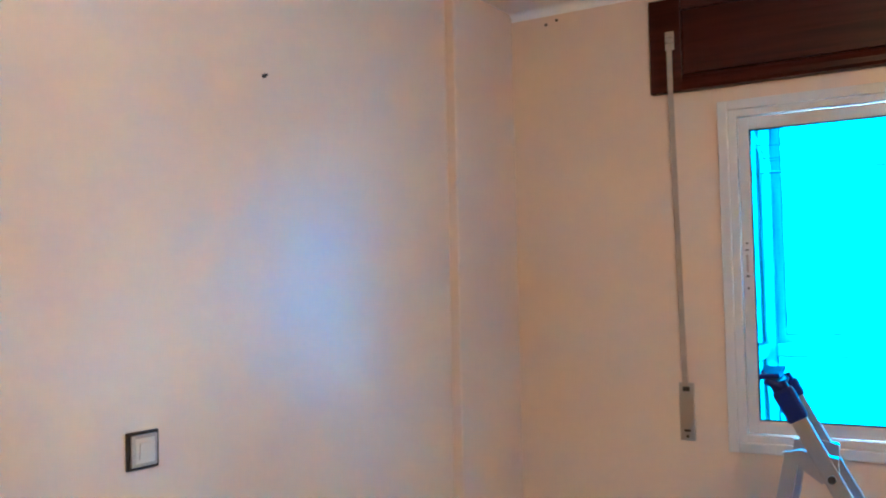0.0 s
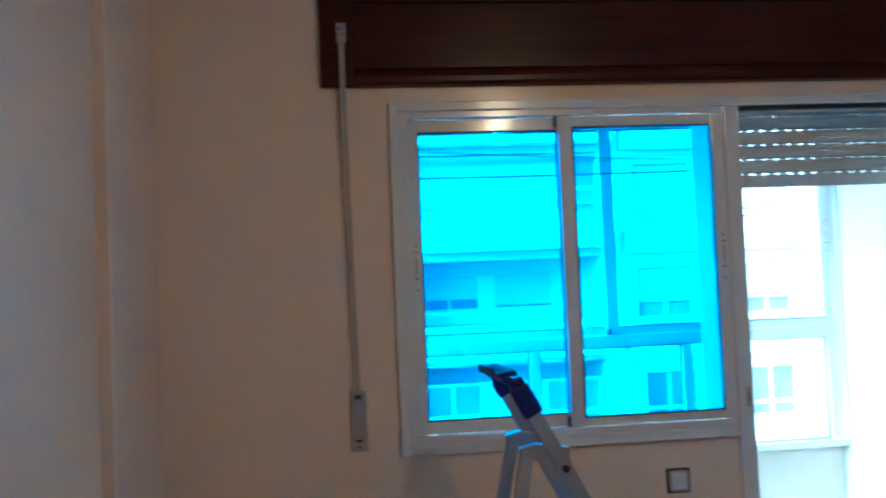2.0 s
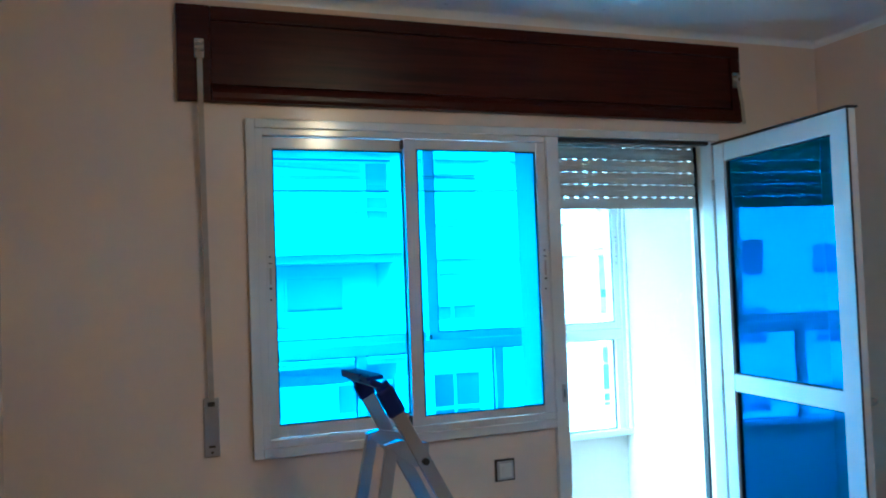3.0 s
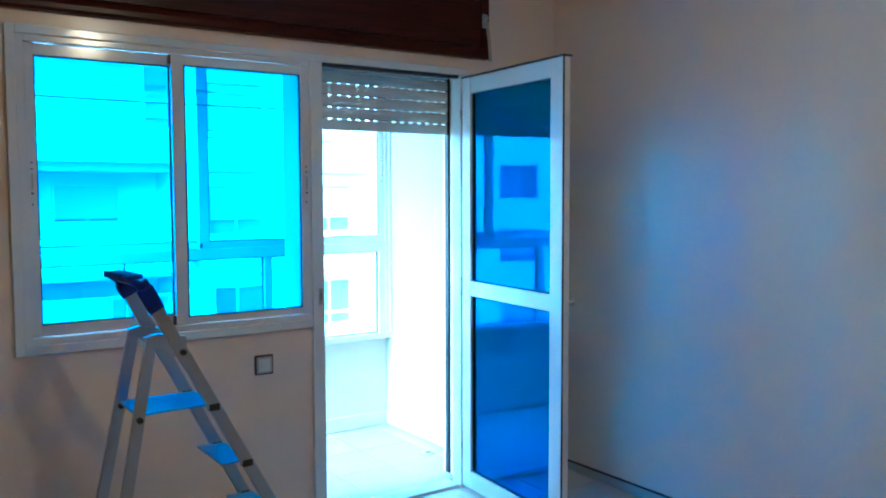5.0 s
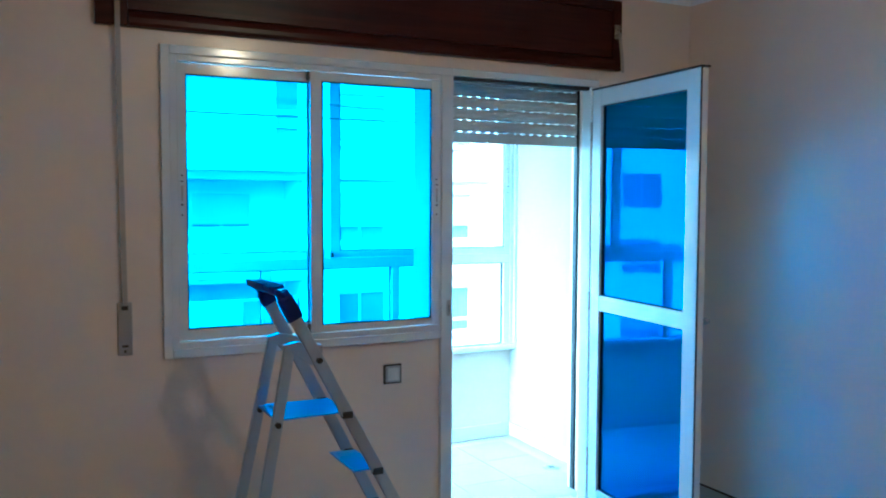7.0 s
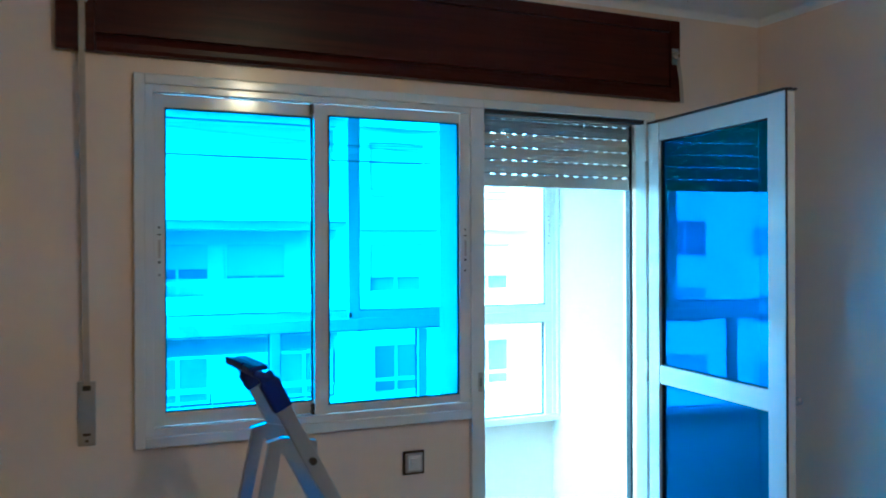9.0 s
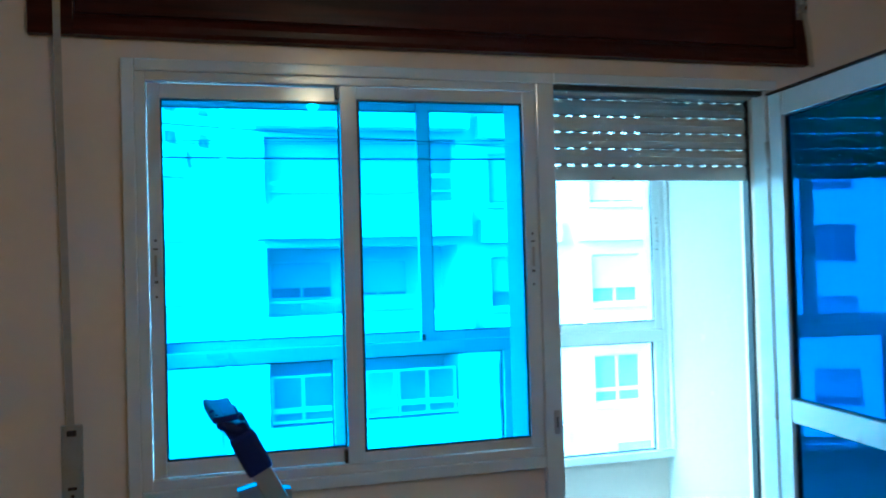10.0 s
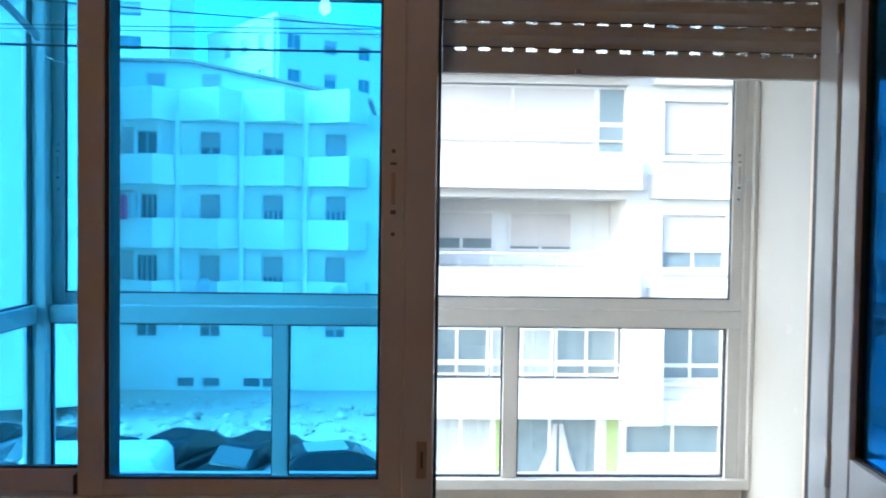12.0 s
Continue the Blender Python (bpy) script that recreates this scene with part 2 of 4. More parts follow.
def holed(u0, u1, v0, v1, d0, d1, holes, axis="y"):
    """A wall with real openings: u along it, v up, d through it. holes: (u0, u1, v0, v1)."""
    us = sorted({u0, u1, *[min(max(c, u0), u1) for h in holes for c in h[:2]]})
    vs = sorted({v0, v1, *[min(max(c, v0), v1) for h in holes for c in h[2:]]})
    full = lambda i, j: 0 <= i < len(us) - 1 and 0 <= j < len(vs) - 1 and not any(h[0] < (us[i] + us[i + 1]) / 2 < h[1] and h[2] < (vs[j] + vs[j + 1]) / 2 < h[3] for h in holes)
    bm = bmesh.new()
    seen = {}

    def vert(u, v, d):
        k = (round(u, 5), round(v, 5), round(d, 5))
        if k not in seen:
            seen[k] = bm.verts.new((u, d, v) if axis == "y" else (d, u, v))
        return seen[k]

    for i in range(len(us) - 1):
        for j in range(len(vs) - 1):
            if not full(i, j):
                continue
            a, b, c, e = us[i], us[i + 1], vs[j], vs[j + 1]
            for d in (d0, d1):
                bm.faces.new([vert(a, c, d), vert(b, c, d), vert(b, e, d), vert(a, e, d)])
            for di, dj, p, q in ((-1, 0, (a, c), (a, e)), (1, 0, (b, c), (b, e)), (0, -1, (a, c), (b, c)), (0, 1, (a, e), (b, e))):
                if not full(i + di, j + dj):
                    bm.faces.new([vert(*p, d0), vert(*q, d0), vert(*q, d1), vert(*p, d1)])
    bmesh.ops.recalc_face_normals(bm, faces=bm.faces)
    return bm


def mesh_of(name, bm, mat, m=None, smooth=False):
    if m is not None:
        bm.transform(m)
    me = bpy.data.meshes.new(name)
    bm.to_mesh(me)
    bm.free()
    me.materials.append(mat)
    if smooth:
        me.polygons.foreach_set("use_smooth", [True] * len(me.polygons))
        me.update()
    return me


def solid(name, bm, mat, label="", category="", group="", kind="", m=None, smooth=False):
    return tagged(new(name, mesh_of(name, bm, mat, m, smooth)), label, category, group, kind)


def thing(name, at, label, category, group="", kind=""):
    ob = new(name)
    ob.matrix_basis = Matrix.Translation(at)
    ob.empty_display_size = 0.1
    return tagged(ob, label, category, group, kind)


def part(name, bm, mat, parent, label="", m=None, smooth=False):
    ob = new(name, mesh_of(name, bm, mat, m, smooth))
    ob.parent = parent
    ob.matrix_parent_inverse = parent.matrix_basis.inverted() if parent.parent is None else Matrix()
    return tagged(ob, label)


def tube(points, r, n=6):
    cu = bpy.data.curves.new("c", "CURVE")
    cu.dimensions, cu.bevel_depth, cu.bevel_resolution = "3D", r, max(1, n // 4)
    sp = cu.splines.new("POLY")
    sp.points.add(len(points) - 1)
    for p, q in zip(sp.points, points):
        p.co = (*q, 1)
    ob = bpy.data.objects.new("c", cu)
    me = bpy.data.meshes.new_from_object(ob)
    bm = bmesh.new()
    bm.from_mesh(me)
    bpy.data.objects.remove(ob)
    bpy.data.meshes.remove(me)
    return bm

# ---------------------------------------------------------------- the room
XL, XR, YB, YW, YO, ZC = -1.96, 2.045, -2.60, 3.10, 3.36, 2.565
WX0, WZ0, WZ1 = -0.585, 0.904, 2.09          # window hole
DX1 = 1.4925                                              # door hole's far side
solid("wall_window", holed(XL - 0.2, XR + 0.2, -0.15, 2.75, YW, YO, [(WX0, 0.59, WZ0, WZ1), (0.59, 0.615, 0.0, WZ1), (0.615, DX1, -0.05, WZ1)]), PAINT, "cream-painted plaster wall with window and balcony door", "wall", kind="structure")
SKEW = 0.087                                            # the side wall runs out of square by this much per metre


def side_x(y):
    return -1.473 + SKEW * (y - 2.686)


solid("wall_left", prism([(side_x(YW - 0.001), YW - 0.001), (side_x(YB), YB), (-2.16, YB), (-2.16, YW - 0.001)], -0.15, 2.75, "z"), PAINT, "cream-painted plaster side wall", "wall", kind="structure")
pil = prism([(-1.60, 2.684), (-1.439, 2.684), (-1.435, 2.690), (-1.398, YW - 0.0005), (-1.60, YW - 0.0005)], 0, ZC + 0.02, "z")
solid("wall_pilaster", pil, PAINT, "shallow cream-painted pilaster in the corner of the room", "wall", kind="structure")
solid("wall_right", boxes((XR, XR + 0.2, YB - 0.2, YW, -0.15, 2.75)), PAINT, "cream-painted plaster side wall", "wall", kind="structure")
solid("wall_back", boxes((XL, XR, YB - 0.2, YB, -0.15, 2.75)), PAINT, "cream-painted plaster wall behind the room", "wall", kind="structure")
solid("ceiling", boxes((XL, XR, YB, YW, ZC, 2.72)), CEIL, "white-painted flat ceiling", "ceiling", kind="structure")


def cove(name, along, fixed, sign, a, b, r=0.030, m=None):
    """A small hollow moulding in the corner of wall and ceiling."""
    pts = [(0, 0), (r, 0)] + [(r - r * math.sin(k * math.pi / 12), -r + r * math.cos(k * math.pi / 12)) for k in range(1, 6)] + [(0, -r)]
    out = [(fixed + sign * p, ZC + q) for p, q in pts]
    solid(name, prism(out, a, b, "x" if along == "x" else "y"), CEIL, "white plaster cove along the ceiling edge", "moulding", kind="structure", m=m)


cove("trim_cove", "x", YW, -1, XL, XR)
cove("trim_cove", "y", XR, -1, YB, YW)
cove("trim_cove", "y", 0.0, 1, -5.2, -0.003, m=Matrix.Translation((-1.473, 2.686, 0)) @ Matrix.Rotation(-math.atan(SKEW), 4, "Z"))

floor = solid("floor", boxes((XL, XR, YB, YW, -0.15, -0.012)), GROUT, "pale ceramic tiled floor with thin joints", "floor", kind="structure")
base_r = solid("baseboard", boxes((XR - 0.003, XR, YB, YW, 0.0, 0.047)), GROUT, "pale tile skirting with an open dark joint on top", "skirting", kind="structure")
part("joint", boxes((XR - 0.008, XR - 0.0005, YB, YW, 0.047, 0.055)), GASKET, base_r, "dark open joint above the skirting")

# ---------------------------------------------------------------- window
win = thing("window_1", (0.0, YW, 0.905), "white aluminium sliding window with blue film panes", "window", kind="structure")
F0, F1 = 3.078, 3.140
fr = bmesh.new()
box(fr, -0.612, -0.578, F0, YW - 0.001, 0.900, 2.112, 0.004)
box(fr, -0.578, 0.646, F0, YW - 0.001, 2.078, 2.112, 0.004)
box(fr, -0.578, 0.5875, F0, YW - 0.001, 0.900, 0.936, 0.004)
part("outer_casing", fr, WHITE_ALU, win)
fr = bmesh.new()
box(fr, -0.579, -0.550, F0 + 0.008, F1, 0.935, 2.079, 0.003)
box(fr, -0.551, 0.587, F0 + 0.008, F1, 2.054, 2.079, 0.003)
box(fr, -0.551, 0.587, F0 + 0.008, F1, 0.935, 0.962, 0.003)
box(fr, 0.5865, 0.592, F0 + 0.008, F1, 0.935, 2.079)
box(fr, -0.551, 0.587, YW + 0.001, F1 - 0.002, 0.9085, 0.9355)
part("window_frame", fr, WHITE_ALU, win)
sl = boxes((-0.56, 0.585, F0 + 0.065, YO + 0.02, 0.885, 0.908), bevel=0.004)
part("window_sill", sl, WHITE_ALU, win)


def sash(parent, x0, x1, z0, z1, y0, y1, gx0, gx1, gz0, gz1, frame_mat, glass):
    """A sliding sash: two stiles, two rails, rubber round the pane."""
    s = part("sash", boxes((x0, gx0, y0, y1, z0, z1), (gx1, x1, y0, y1, z0, z1), bevel=0.003), frame_mat, parent)
    part("rail", boxes((gx0 - 0.0005, gx1 + 0.0005, y0 + 0.002, y1 - 0.002, gz1, z1 - 0.001), bevel=0.002), frame_mat, s)
    part("rail", boxes((gx0 - 0.0005, gx1 + 0.0005, y0 + 0.002, y1 - 0.002, z0 + 0.001, gz0), bevel=0.002), frame_mat, s)
    g, ym = 0.005, (y0 + y1) / 2
    part("gasket", boxes((gx0, gx0 + g, y0 + 0.006, y1 - 0.006, gz0, gz1), (gx1 - g, gx1, y0 + 0.006, y1 - 0.006, gz0, gz1), (gx0 + g, gx1 - g, y0 + 0.006, y1 - 0.006, gz0, gz0 + g), (gx0 + g, gx1 - g, y0 + 0.006, y1 - 0.006, gz1 - g, gz1)), GASKET, s)
    part("pane", boxes((gx0 + g, gx1 - g, ym - 0.002, ym + 0.002, gz0 + g, gz1 - g)), glass, s)
    return s


sash(win, -0.549, 0.020, 0.963, 2.053, 3.111, 3.133, -0.514, -0.016, 1.006, 2.010, WHITE_ALU, BLUE_GLASS)
sash(win, -0.018, 0.586, 0.963, 2.053, 3.086, 3.108, 0.031, 0.543, 0.993, 2.015, WHITE_ALU, BLUE_GLASS)
part("interlock", boxes((0.0312, 0.039, 3.091, 3.150, 0.970, 2.044)), GASKET, win, "black brush seal between the sashes")
part("stop_block", boxes((-0.027, -0.0185, 3.089, 3.110, 2.016, 2.050), (-0.027, -0.0185, 3.089, 3.110, 0.965, 1.002), bevel=0.001), BLACKPL, win, "black plastic corner block")


def latch(parent, x, y, z):
    """A recessed sliding latch: plate with a finger slot and two screws."""
    p = part("latch", boxes((x - 0.010, x + 0.010, y - 0.003, y, z - 0.055, z + 0.055), bevel=0.001), WHITE_ALU, parent, "white recessed latch plate")
    part("slot", boxes((x - 0.005, x + 0.005, y - 0.0045, y - 0.0028, z - 0.048, z - 0.040), (x - 0.006, x + 0.006, y - 0.0045, y - 0.0028, z + 0.044, z + 0.049)), LATCHGREY, p)
    part("tongue", boxes((x - 0.004, x + 0.004, y - 0.007, y - 0.0028, z - 0.030, z + 0.030), bevel=0.0015), METALPLATE, p)
    for dz in (-0.085, 0.070):
        b = bmesh.new()
        cyl(b, (x, y - 0.0025, z + dz), (x, y + 0.001, z + dz), 0.004, n=10)
        part("screw", b, LATCHGREY, p)


# added grey strip: darkens the reveal face, which lies in shade
part("reveal_strip", boxes((0.578, 0.5868, 3.150, 3.352, 0.937, 2.07), bevel=0.002), PLATE_GREY, win, "added grey strip standing in for shade on the reveal")
latch(win, -0.532, 3.111, 1.545)
latch(win, 0.565, 3.086, 1.545)

# ---------------------------------------------------------------- balcony door
door = thing("door_1", (1.0, YW, 0.0), "white aluminium balcony door standing open, blue film panes", "door", kind="structure")
jf = bmesh.new()
box(jf, 0.588, 0.646, F0, YO, 0.0, 2.0775, 0.004)
part("door_post", jf, WHITE_ALU, door)
jf = bmesh.new()
box(jf, 1.402, 1.452, F0, 3.150, 0.0, 2.0775, 0.004)
part("door_post", jf, WHITE_ALU, door)
part("door_head", boxes((0.6465, 1.452, F0, YW - 0.001, 2.078, 2.112), bevel=0.004), WHITE_ALU, door)
part("door_head", boxes((0.647, 1.401, F0 + 0.012, 3.118, 2.062, 2.0775), bevel=0.002), GASKET, door, "dark slot under the head of the frame")
part("reveal_strip", boxes((1.4820, 1.4920, 3.296, 3.328, 0.0, 2.088)), GASKET, door, "black shutter guide")
part("reveal_strip", boxes((0.6465, 0.660, 3.296, 3.328, 0.0, 2.088), bevel=0.002), GASKET, door, "black shutter guide")
kp = part("keeper", boxes((0.615, 0.634, F0 - 0.004, F0 + 0.001, 1.000, 1.072), bevel=0.0015), METALPLATE, door, "worn steel latch keeper")
part("hole", boxes((0.622, 0.627, F0 - 0.0055, F0 - 0.0035, 1.020, 1.052)), LATCHGREY, kp)
part("threshold", boxes((0.647, 1.401, 3.09, 3.20, -0.012, 0.012), bevel=0.003), OLD_ALU, door)

# the leaf, drawn closed from its hinge along x, then swung into the room
hinge, tip = Vector((1.425, 3.066, 0)), Vector((1.354, 2.268, 0))
swing = math.atan2(tip.y - hinge.y, tip.x - hinge.x)
LM = Matrix.Translation(hinge) @ Matrix.Rotation(swing, 4, "Z")
W, H0, H1 = (tip - hinge).length, 0.018, 2.058
leaf = part("leaf", boxes((0, 0.075, -0.02, 0.02, H0, H1), (W - 0.085, W, -0.02, 0.02, H0, H1), bevel=0.004), WHITE_ALU, door, "white aluminium leaf swung open into the room", LM)
for z0, z1 in ((H1 - 0.078, H1 - 0.0005), (0.990, 1.063), (H0 + 0.0005, H0 + 0.085)):
    part("rail", boxes((0.0745, W - 0.0845, -0.018, 0.018, z0, z1), bevel=0.003), WHITE_ALU, leaf, m=LM)
for z0, z1 in ((1.063, H1 - 0.078), (H0 + 0.085, 0.990)):
    part("pane", boxes((0.0755, W - 0.0855, -0.002, 0.002, z0 + 0.0005, z1 - 0.0005)), BLUE_GLASS, leaf, m=LM)
    part("gasket", boxes((0.075, 0.080, -0.008, 0.008, z0, z1), (W - 0.090, W - 0.085, -0.008, 0.008, z0, z1), (0.080, W - 0.090, -0.008, 0.008, z0, z0 + 0.005), (0.080, W - 0.090, -0.008, 0.008, z1 - 0.005, z1)), GASKET, leaf, m=LM)
part("cap", boxes((-0.006, W + 0.008, -0.024, 0.024, H1, H1 + 0.008), bevel=0.002), GASKET, leaf, "dark weather strip on the leaf's top", LM)
part("edge_seal", boxes((W, W + 0.004, -0.020, -0.013, H0, H1)), BLACKPL, leaf, "dark rubber seal on the closing edge", LM)
for z in (0.25, 1.03, 1.86):
    b = bmesh.new()
    cyl(b, (-0.010, -0.018, z - 0.045), (-0.010, -0.018, z + 0.045), 0.009, n=12)
    part("hinge_pin", b, METALPLATE, leaf, "steel hinge pin", LM, True)
hd = bmesh.new()
cyl(hd, (W - 0.03, 0.019, 1.03), (W - 0.03, 0.050, 1.03), 0.009, n=12)
cyl(hd, (W - 0.03, 0.050, 1.03), (W - 0.03, 0.066, 1.03), 0.015, 0.012, n=16)
box(hd, W - 0.048, W - 0.012, 0.0195, 0.024, 0.96, 1.10, 0.002)
part("door_handle", hd, METALPLATE, leaf, "small steel knob on a plate", LM, True)

# ---------------------------------------------------------------- roller shutter
sh = thing("roller_shutter", (1.08, 3.310, 1.80), "half-raised grey-white slatted roller shutter with light slits", "shutter")
SX0, SX1, PITCH = 0.661, 1.4815, 0.0559
SY = 0.163
zb = 1.800
sec = [(SY + a, b) for a, b in ((3.143, 0.0), (3.139, 0.011), (3.137, 0.024), (3.139, 0.039), (3.144, 0.0497), (3.150, 0.0497), (3.155, 0.024), (3.151, 0.0))]
part("bottom_bar", boxes((SX0, SX1, SY + 3.138, SY + 3.156, zb, zb + 0.049), bevel=0.003), SHUTTER, sh)
part("stopper", boxes((0.945, 0.957, SY + 3.130, SY + 3.139, zb + 0.002, zb + 0.013), bevel=0.002), PLATE_GREY, sh, "small grey stop")
for k in range(1, 6):
    z = zb + 0.0015 + k * PITCH
    bm = prism([(a, z + 0.0005 + b) for a, b in sec], SX0, SX1, "x")
    x = SX0
    while x < SX1 - 0.004:
        box(bm, x, min(x + 0.0270, SX1), SY + 3.1445, SY + 3.1495, z - 0.0085, z + 0.0015)
        x += 0.0506
    sl = part("slat", bm, SHUTTER, sh)
    part("joint", boxes((SX0, SX1, SY + 3.1385, SY + 3.1442, z - 0.0012, z + 0.0004)), GASKET, sl, "dark hinge line of the slat")

# ---------------------------------------------------------------- shutter box and straps
bx = thing("shutter_box", (0.378, YW, 2.169), "dark mahogany-stained wooden shutter box with moulded panel", "shutter box")
B0, B1, BZ0, BZ1 = -0.839, 1.577, 2.166, 2.506
part("panel", boxes((B0 + 0.115, B1 - 0.05, 3.080, 3.0995, BZ0 + 0.062, BZ1 - 0.050), bevel=0.002), MAHOGANY, bx)
part("stile", boxes((B0, B0 + 0.1145, 3.070, 3.0995, BZ0, BZ1), bevel=0.004), MAHOGANY, bx)
part("stile", boxes((B1 - 0.0495, B1, 3.070, 3.0995, BZ0, BZ1), bevel=0.004), MAHOGANY, bx)
part("top_rail", boxes((B0 + 0.115, B1 - 0.05, 3.068, 3.0995, BZ1 - 0.0495, BZ1), bevel=0.006), MAHOGANY, bx)
part("bottom_rail", prism([(3.0995, BZ0), (3.066, BZ0), (3.060, BZ0 + 0.012), (3.060, BZ0 + 0.030), (3.066, BZ0 + 0.046), (3.076, BZ0 + 0.058), (3.0995, BZ0 + 0.0615)], B0 + 0.115, B1 - 0.05, "x"), MAHOGANY, bx)


def strap_guide(x, z):
    g = thing("strap_guide", (x, 3.069, z), "small nickel strap guide screwed to the shutter box", "strap guide", "strap guides")
    part("plate", boxes((x - 0.016, x + 0.016, 3.062, 3.0695, z - 0.034, z + 0.034), bevel=0.003), METALPLATE, g)
    part("roller", cyl(bmesh.new(), (x - 0.013, 3.056, z + 0.016), (x + 0.013, 3.056, z + 0.016), 0.006), METALPLATE, g, smooth=True)
    part("roller", cyl(bmesh.new(), (x - 0.013, 3.056, z - 0.008), (x + 0.013, 3.056, z - 0.008), 0.006), METALPLATE, g, smooth=True)


def strap(points, label):
    bm = bmesh.new()
    for p, q in zip(points, points[1:]):
        beam(bm, p, q, 0.0018, 0.019, up=(0, 1, 0))
    return solid("shutter_strap", bm, STRAPMAT, label, "strap")


strap_guide(-0.764, 2.350)
strap([(-0.764, 3.0555, 2.345), (-0.764, 3.0545, 2.17), (-0.760, 3.066, 1.75), (-0.752, 3.076, 1.118)], "worn beige shutter strap hanging to its winder")
strap_guide(1.546, 2.352)
strap([(1.550, 3.0555, 2.345), (1.564, 3.052, 2.25), (1.572, 3.053, 2.155)], "short beige strap end hanging from its guide")

wd = thing("strap_winder", (-0.752, YW, 0.926), "dull metal strap winder plate set in the wall", "strap winder")
WXc = -0.752
part("cover", boxes((WXc - 0.027, WXc + 0.027, 3.090, 3.0995, 0.926, 1.130), bevel=0.004), METALPLATE, wd)
part("slot", boxes((WXc - 0.012, WXc + 0.012, 3.0885, 3.0905, 1.100, 1.116)), BLACKPL, wd)
part("slot", boxes((WXc - 0.011, WXc + 0.011, 3.0885, 3.0905, 0.958, 0.966)), BLACKPL, wd)
part("screw", cyl(bmesh.new(), (WXc, 3.088, 0.942), (WXc, 3.091, 0.942), 0.005), BLACKPL, wd)


def switch(m, label):
    """A square wall plate with a bevelled rim and a rocker; front towards -y, at the origin."""
    s = thing("wall_switch", m.translation, label, "switch", "wall switches")
    part("back_box", boxes((-0.042, 0.042, -0.009, -0.0005, -0.043, 0.043), bevel=0.003), BLACKPL, s, "black rim", m)
    part("plate", boxes((-0.035, 0.035, -0.0145, -0.0088, -0.036, 0.036), bevel=0.004), PLATE_GREY, s, "", m)
    part("insert", boxes((-0.026, 0.026, -0.017, -0.0143, -0.028, 0.028), bevel=0.002), ROCKER, s, "", m)
    r = boxes((-0.017, 0.013, -0.0215, -0.0168, -0.020, 0.020), bevel=0.002)
    bmesh.ops.rotate(r, cent=(0, -0.017, 0), matrix=Matrix.Rotation(radians(5), 3, "X"), verts=r.verts)
    part("rocker", r, ROCKER, s, "", m)


switch(Matrix.Translation((0.356, YW, 0.756)), "square grey switch with black rim below the window")
switch(Matrix.Translation((side_x(1.412), 1.412, 1.128)) @ Matrix.Rotation(radians(90) - math.atan(SKEW), 4, "Z"), "square grey light switch with black rim on the side wall")


def wall_plug(x, y, z, d, name, label):
    bm = bmesh.new()
    d = Vector(d)
    cyl(bm, Vector((x, y, z)) - d * 0.002, Vector((x, y, z)) + d * 0.006, 0.006, n=10)
    cyl(bm, Vector((x, y, z)) + d * 0.005, Vector((x, y, z)) + d * 0.014 + Vector((0, 0, 0.003)), 0.0035, n=8)
    solid(name, bm, BLACKPL, label, "wall plug")


wall_plug(side_x(1.802), 1.802, 2.070, (1, 0, 0), "wall_plug", "dark plug and screw in the bare side wall")
for dx in (0.0, 0.044):
    wall_plug(-1.250 + dx, YW, 2.502 + dx * 0.25, (0, -0.25, 0), "wall_plug", "small dark plug hole")

# ---------------------------------------------------------------- ceiling bulb
bl = thing("ceiling_bulb", (0.19, 0.74, 2.46), "bare lit bulb hanging on a short black cord", "bulb")
part("cord", cyl(bmesh.new(), (0.19, 0.74, 2.535), (0.19, 0.74, ZC), 0.004, n=8), BLACKPL, bl)
part("socket", cyl(bmesh.new(), (0.19, 0.74, 2.500), (0.19, 0.74, 2.535), 0.018, 0.014, n=16), BLACKPL, bl, smooth=True)
gl = bmesh.new()
bmesh.ops.create_uvsphere(gl, u_segments=20, v_segments=14, radius=0.030, matrix=Matrix.Translation((0.19, 0.74, 2.46)))
cyl(gl, (0.19, 0.74, 2.470), (0.19, 0.74, 2.502), 0.024, 0.014, n=16)
gb = part("glass", gl, BULB, bl, smooth=True)
gb.visible_shadow = False

# ---------------------------------------------------------------- step ladder
ld = thing("step_ladder", (-0.2, 2.5, 0.0), "aluminium step ladder with blue plastic top guard, standing open", "ladder")
NY, FY = 2.385, 2.585


def rail_at(z, side):
    """A point of the front rails, which lean towards +x and spread towards the foot."""
    t = (1.20 - z) / 1.20
    return Vector((-0.335 - (0.014 if side > 0 else 0.0) + 0.625 * t, (NY - 0.055 * t) if side < 0 else (FY + 0.055 * t), z))


def rear_at(z, side):
    t = (1.045 - z) / 1.045
    return Vector((-0.318 - 0.205 * t, (NY - 0.060 * t) if side < 0 else (FY + 0.060 * t), z))


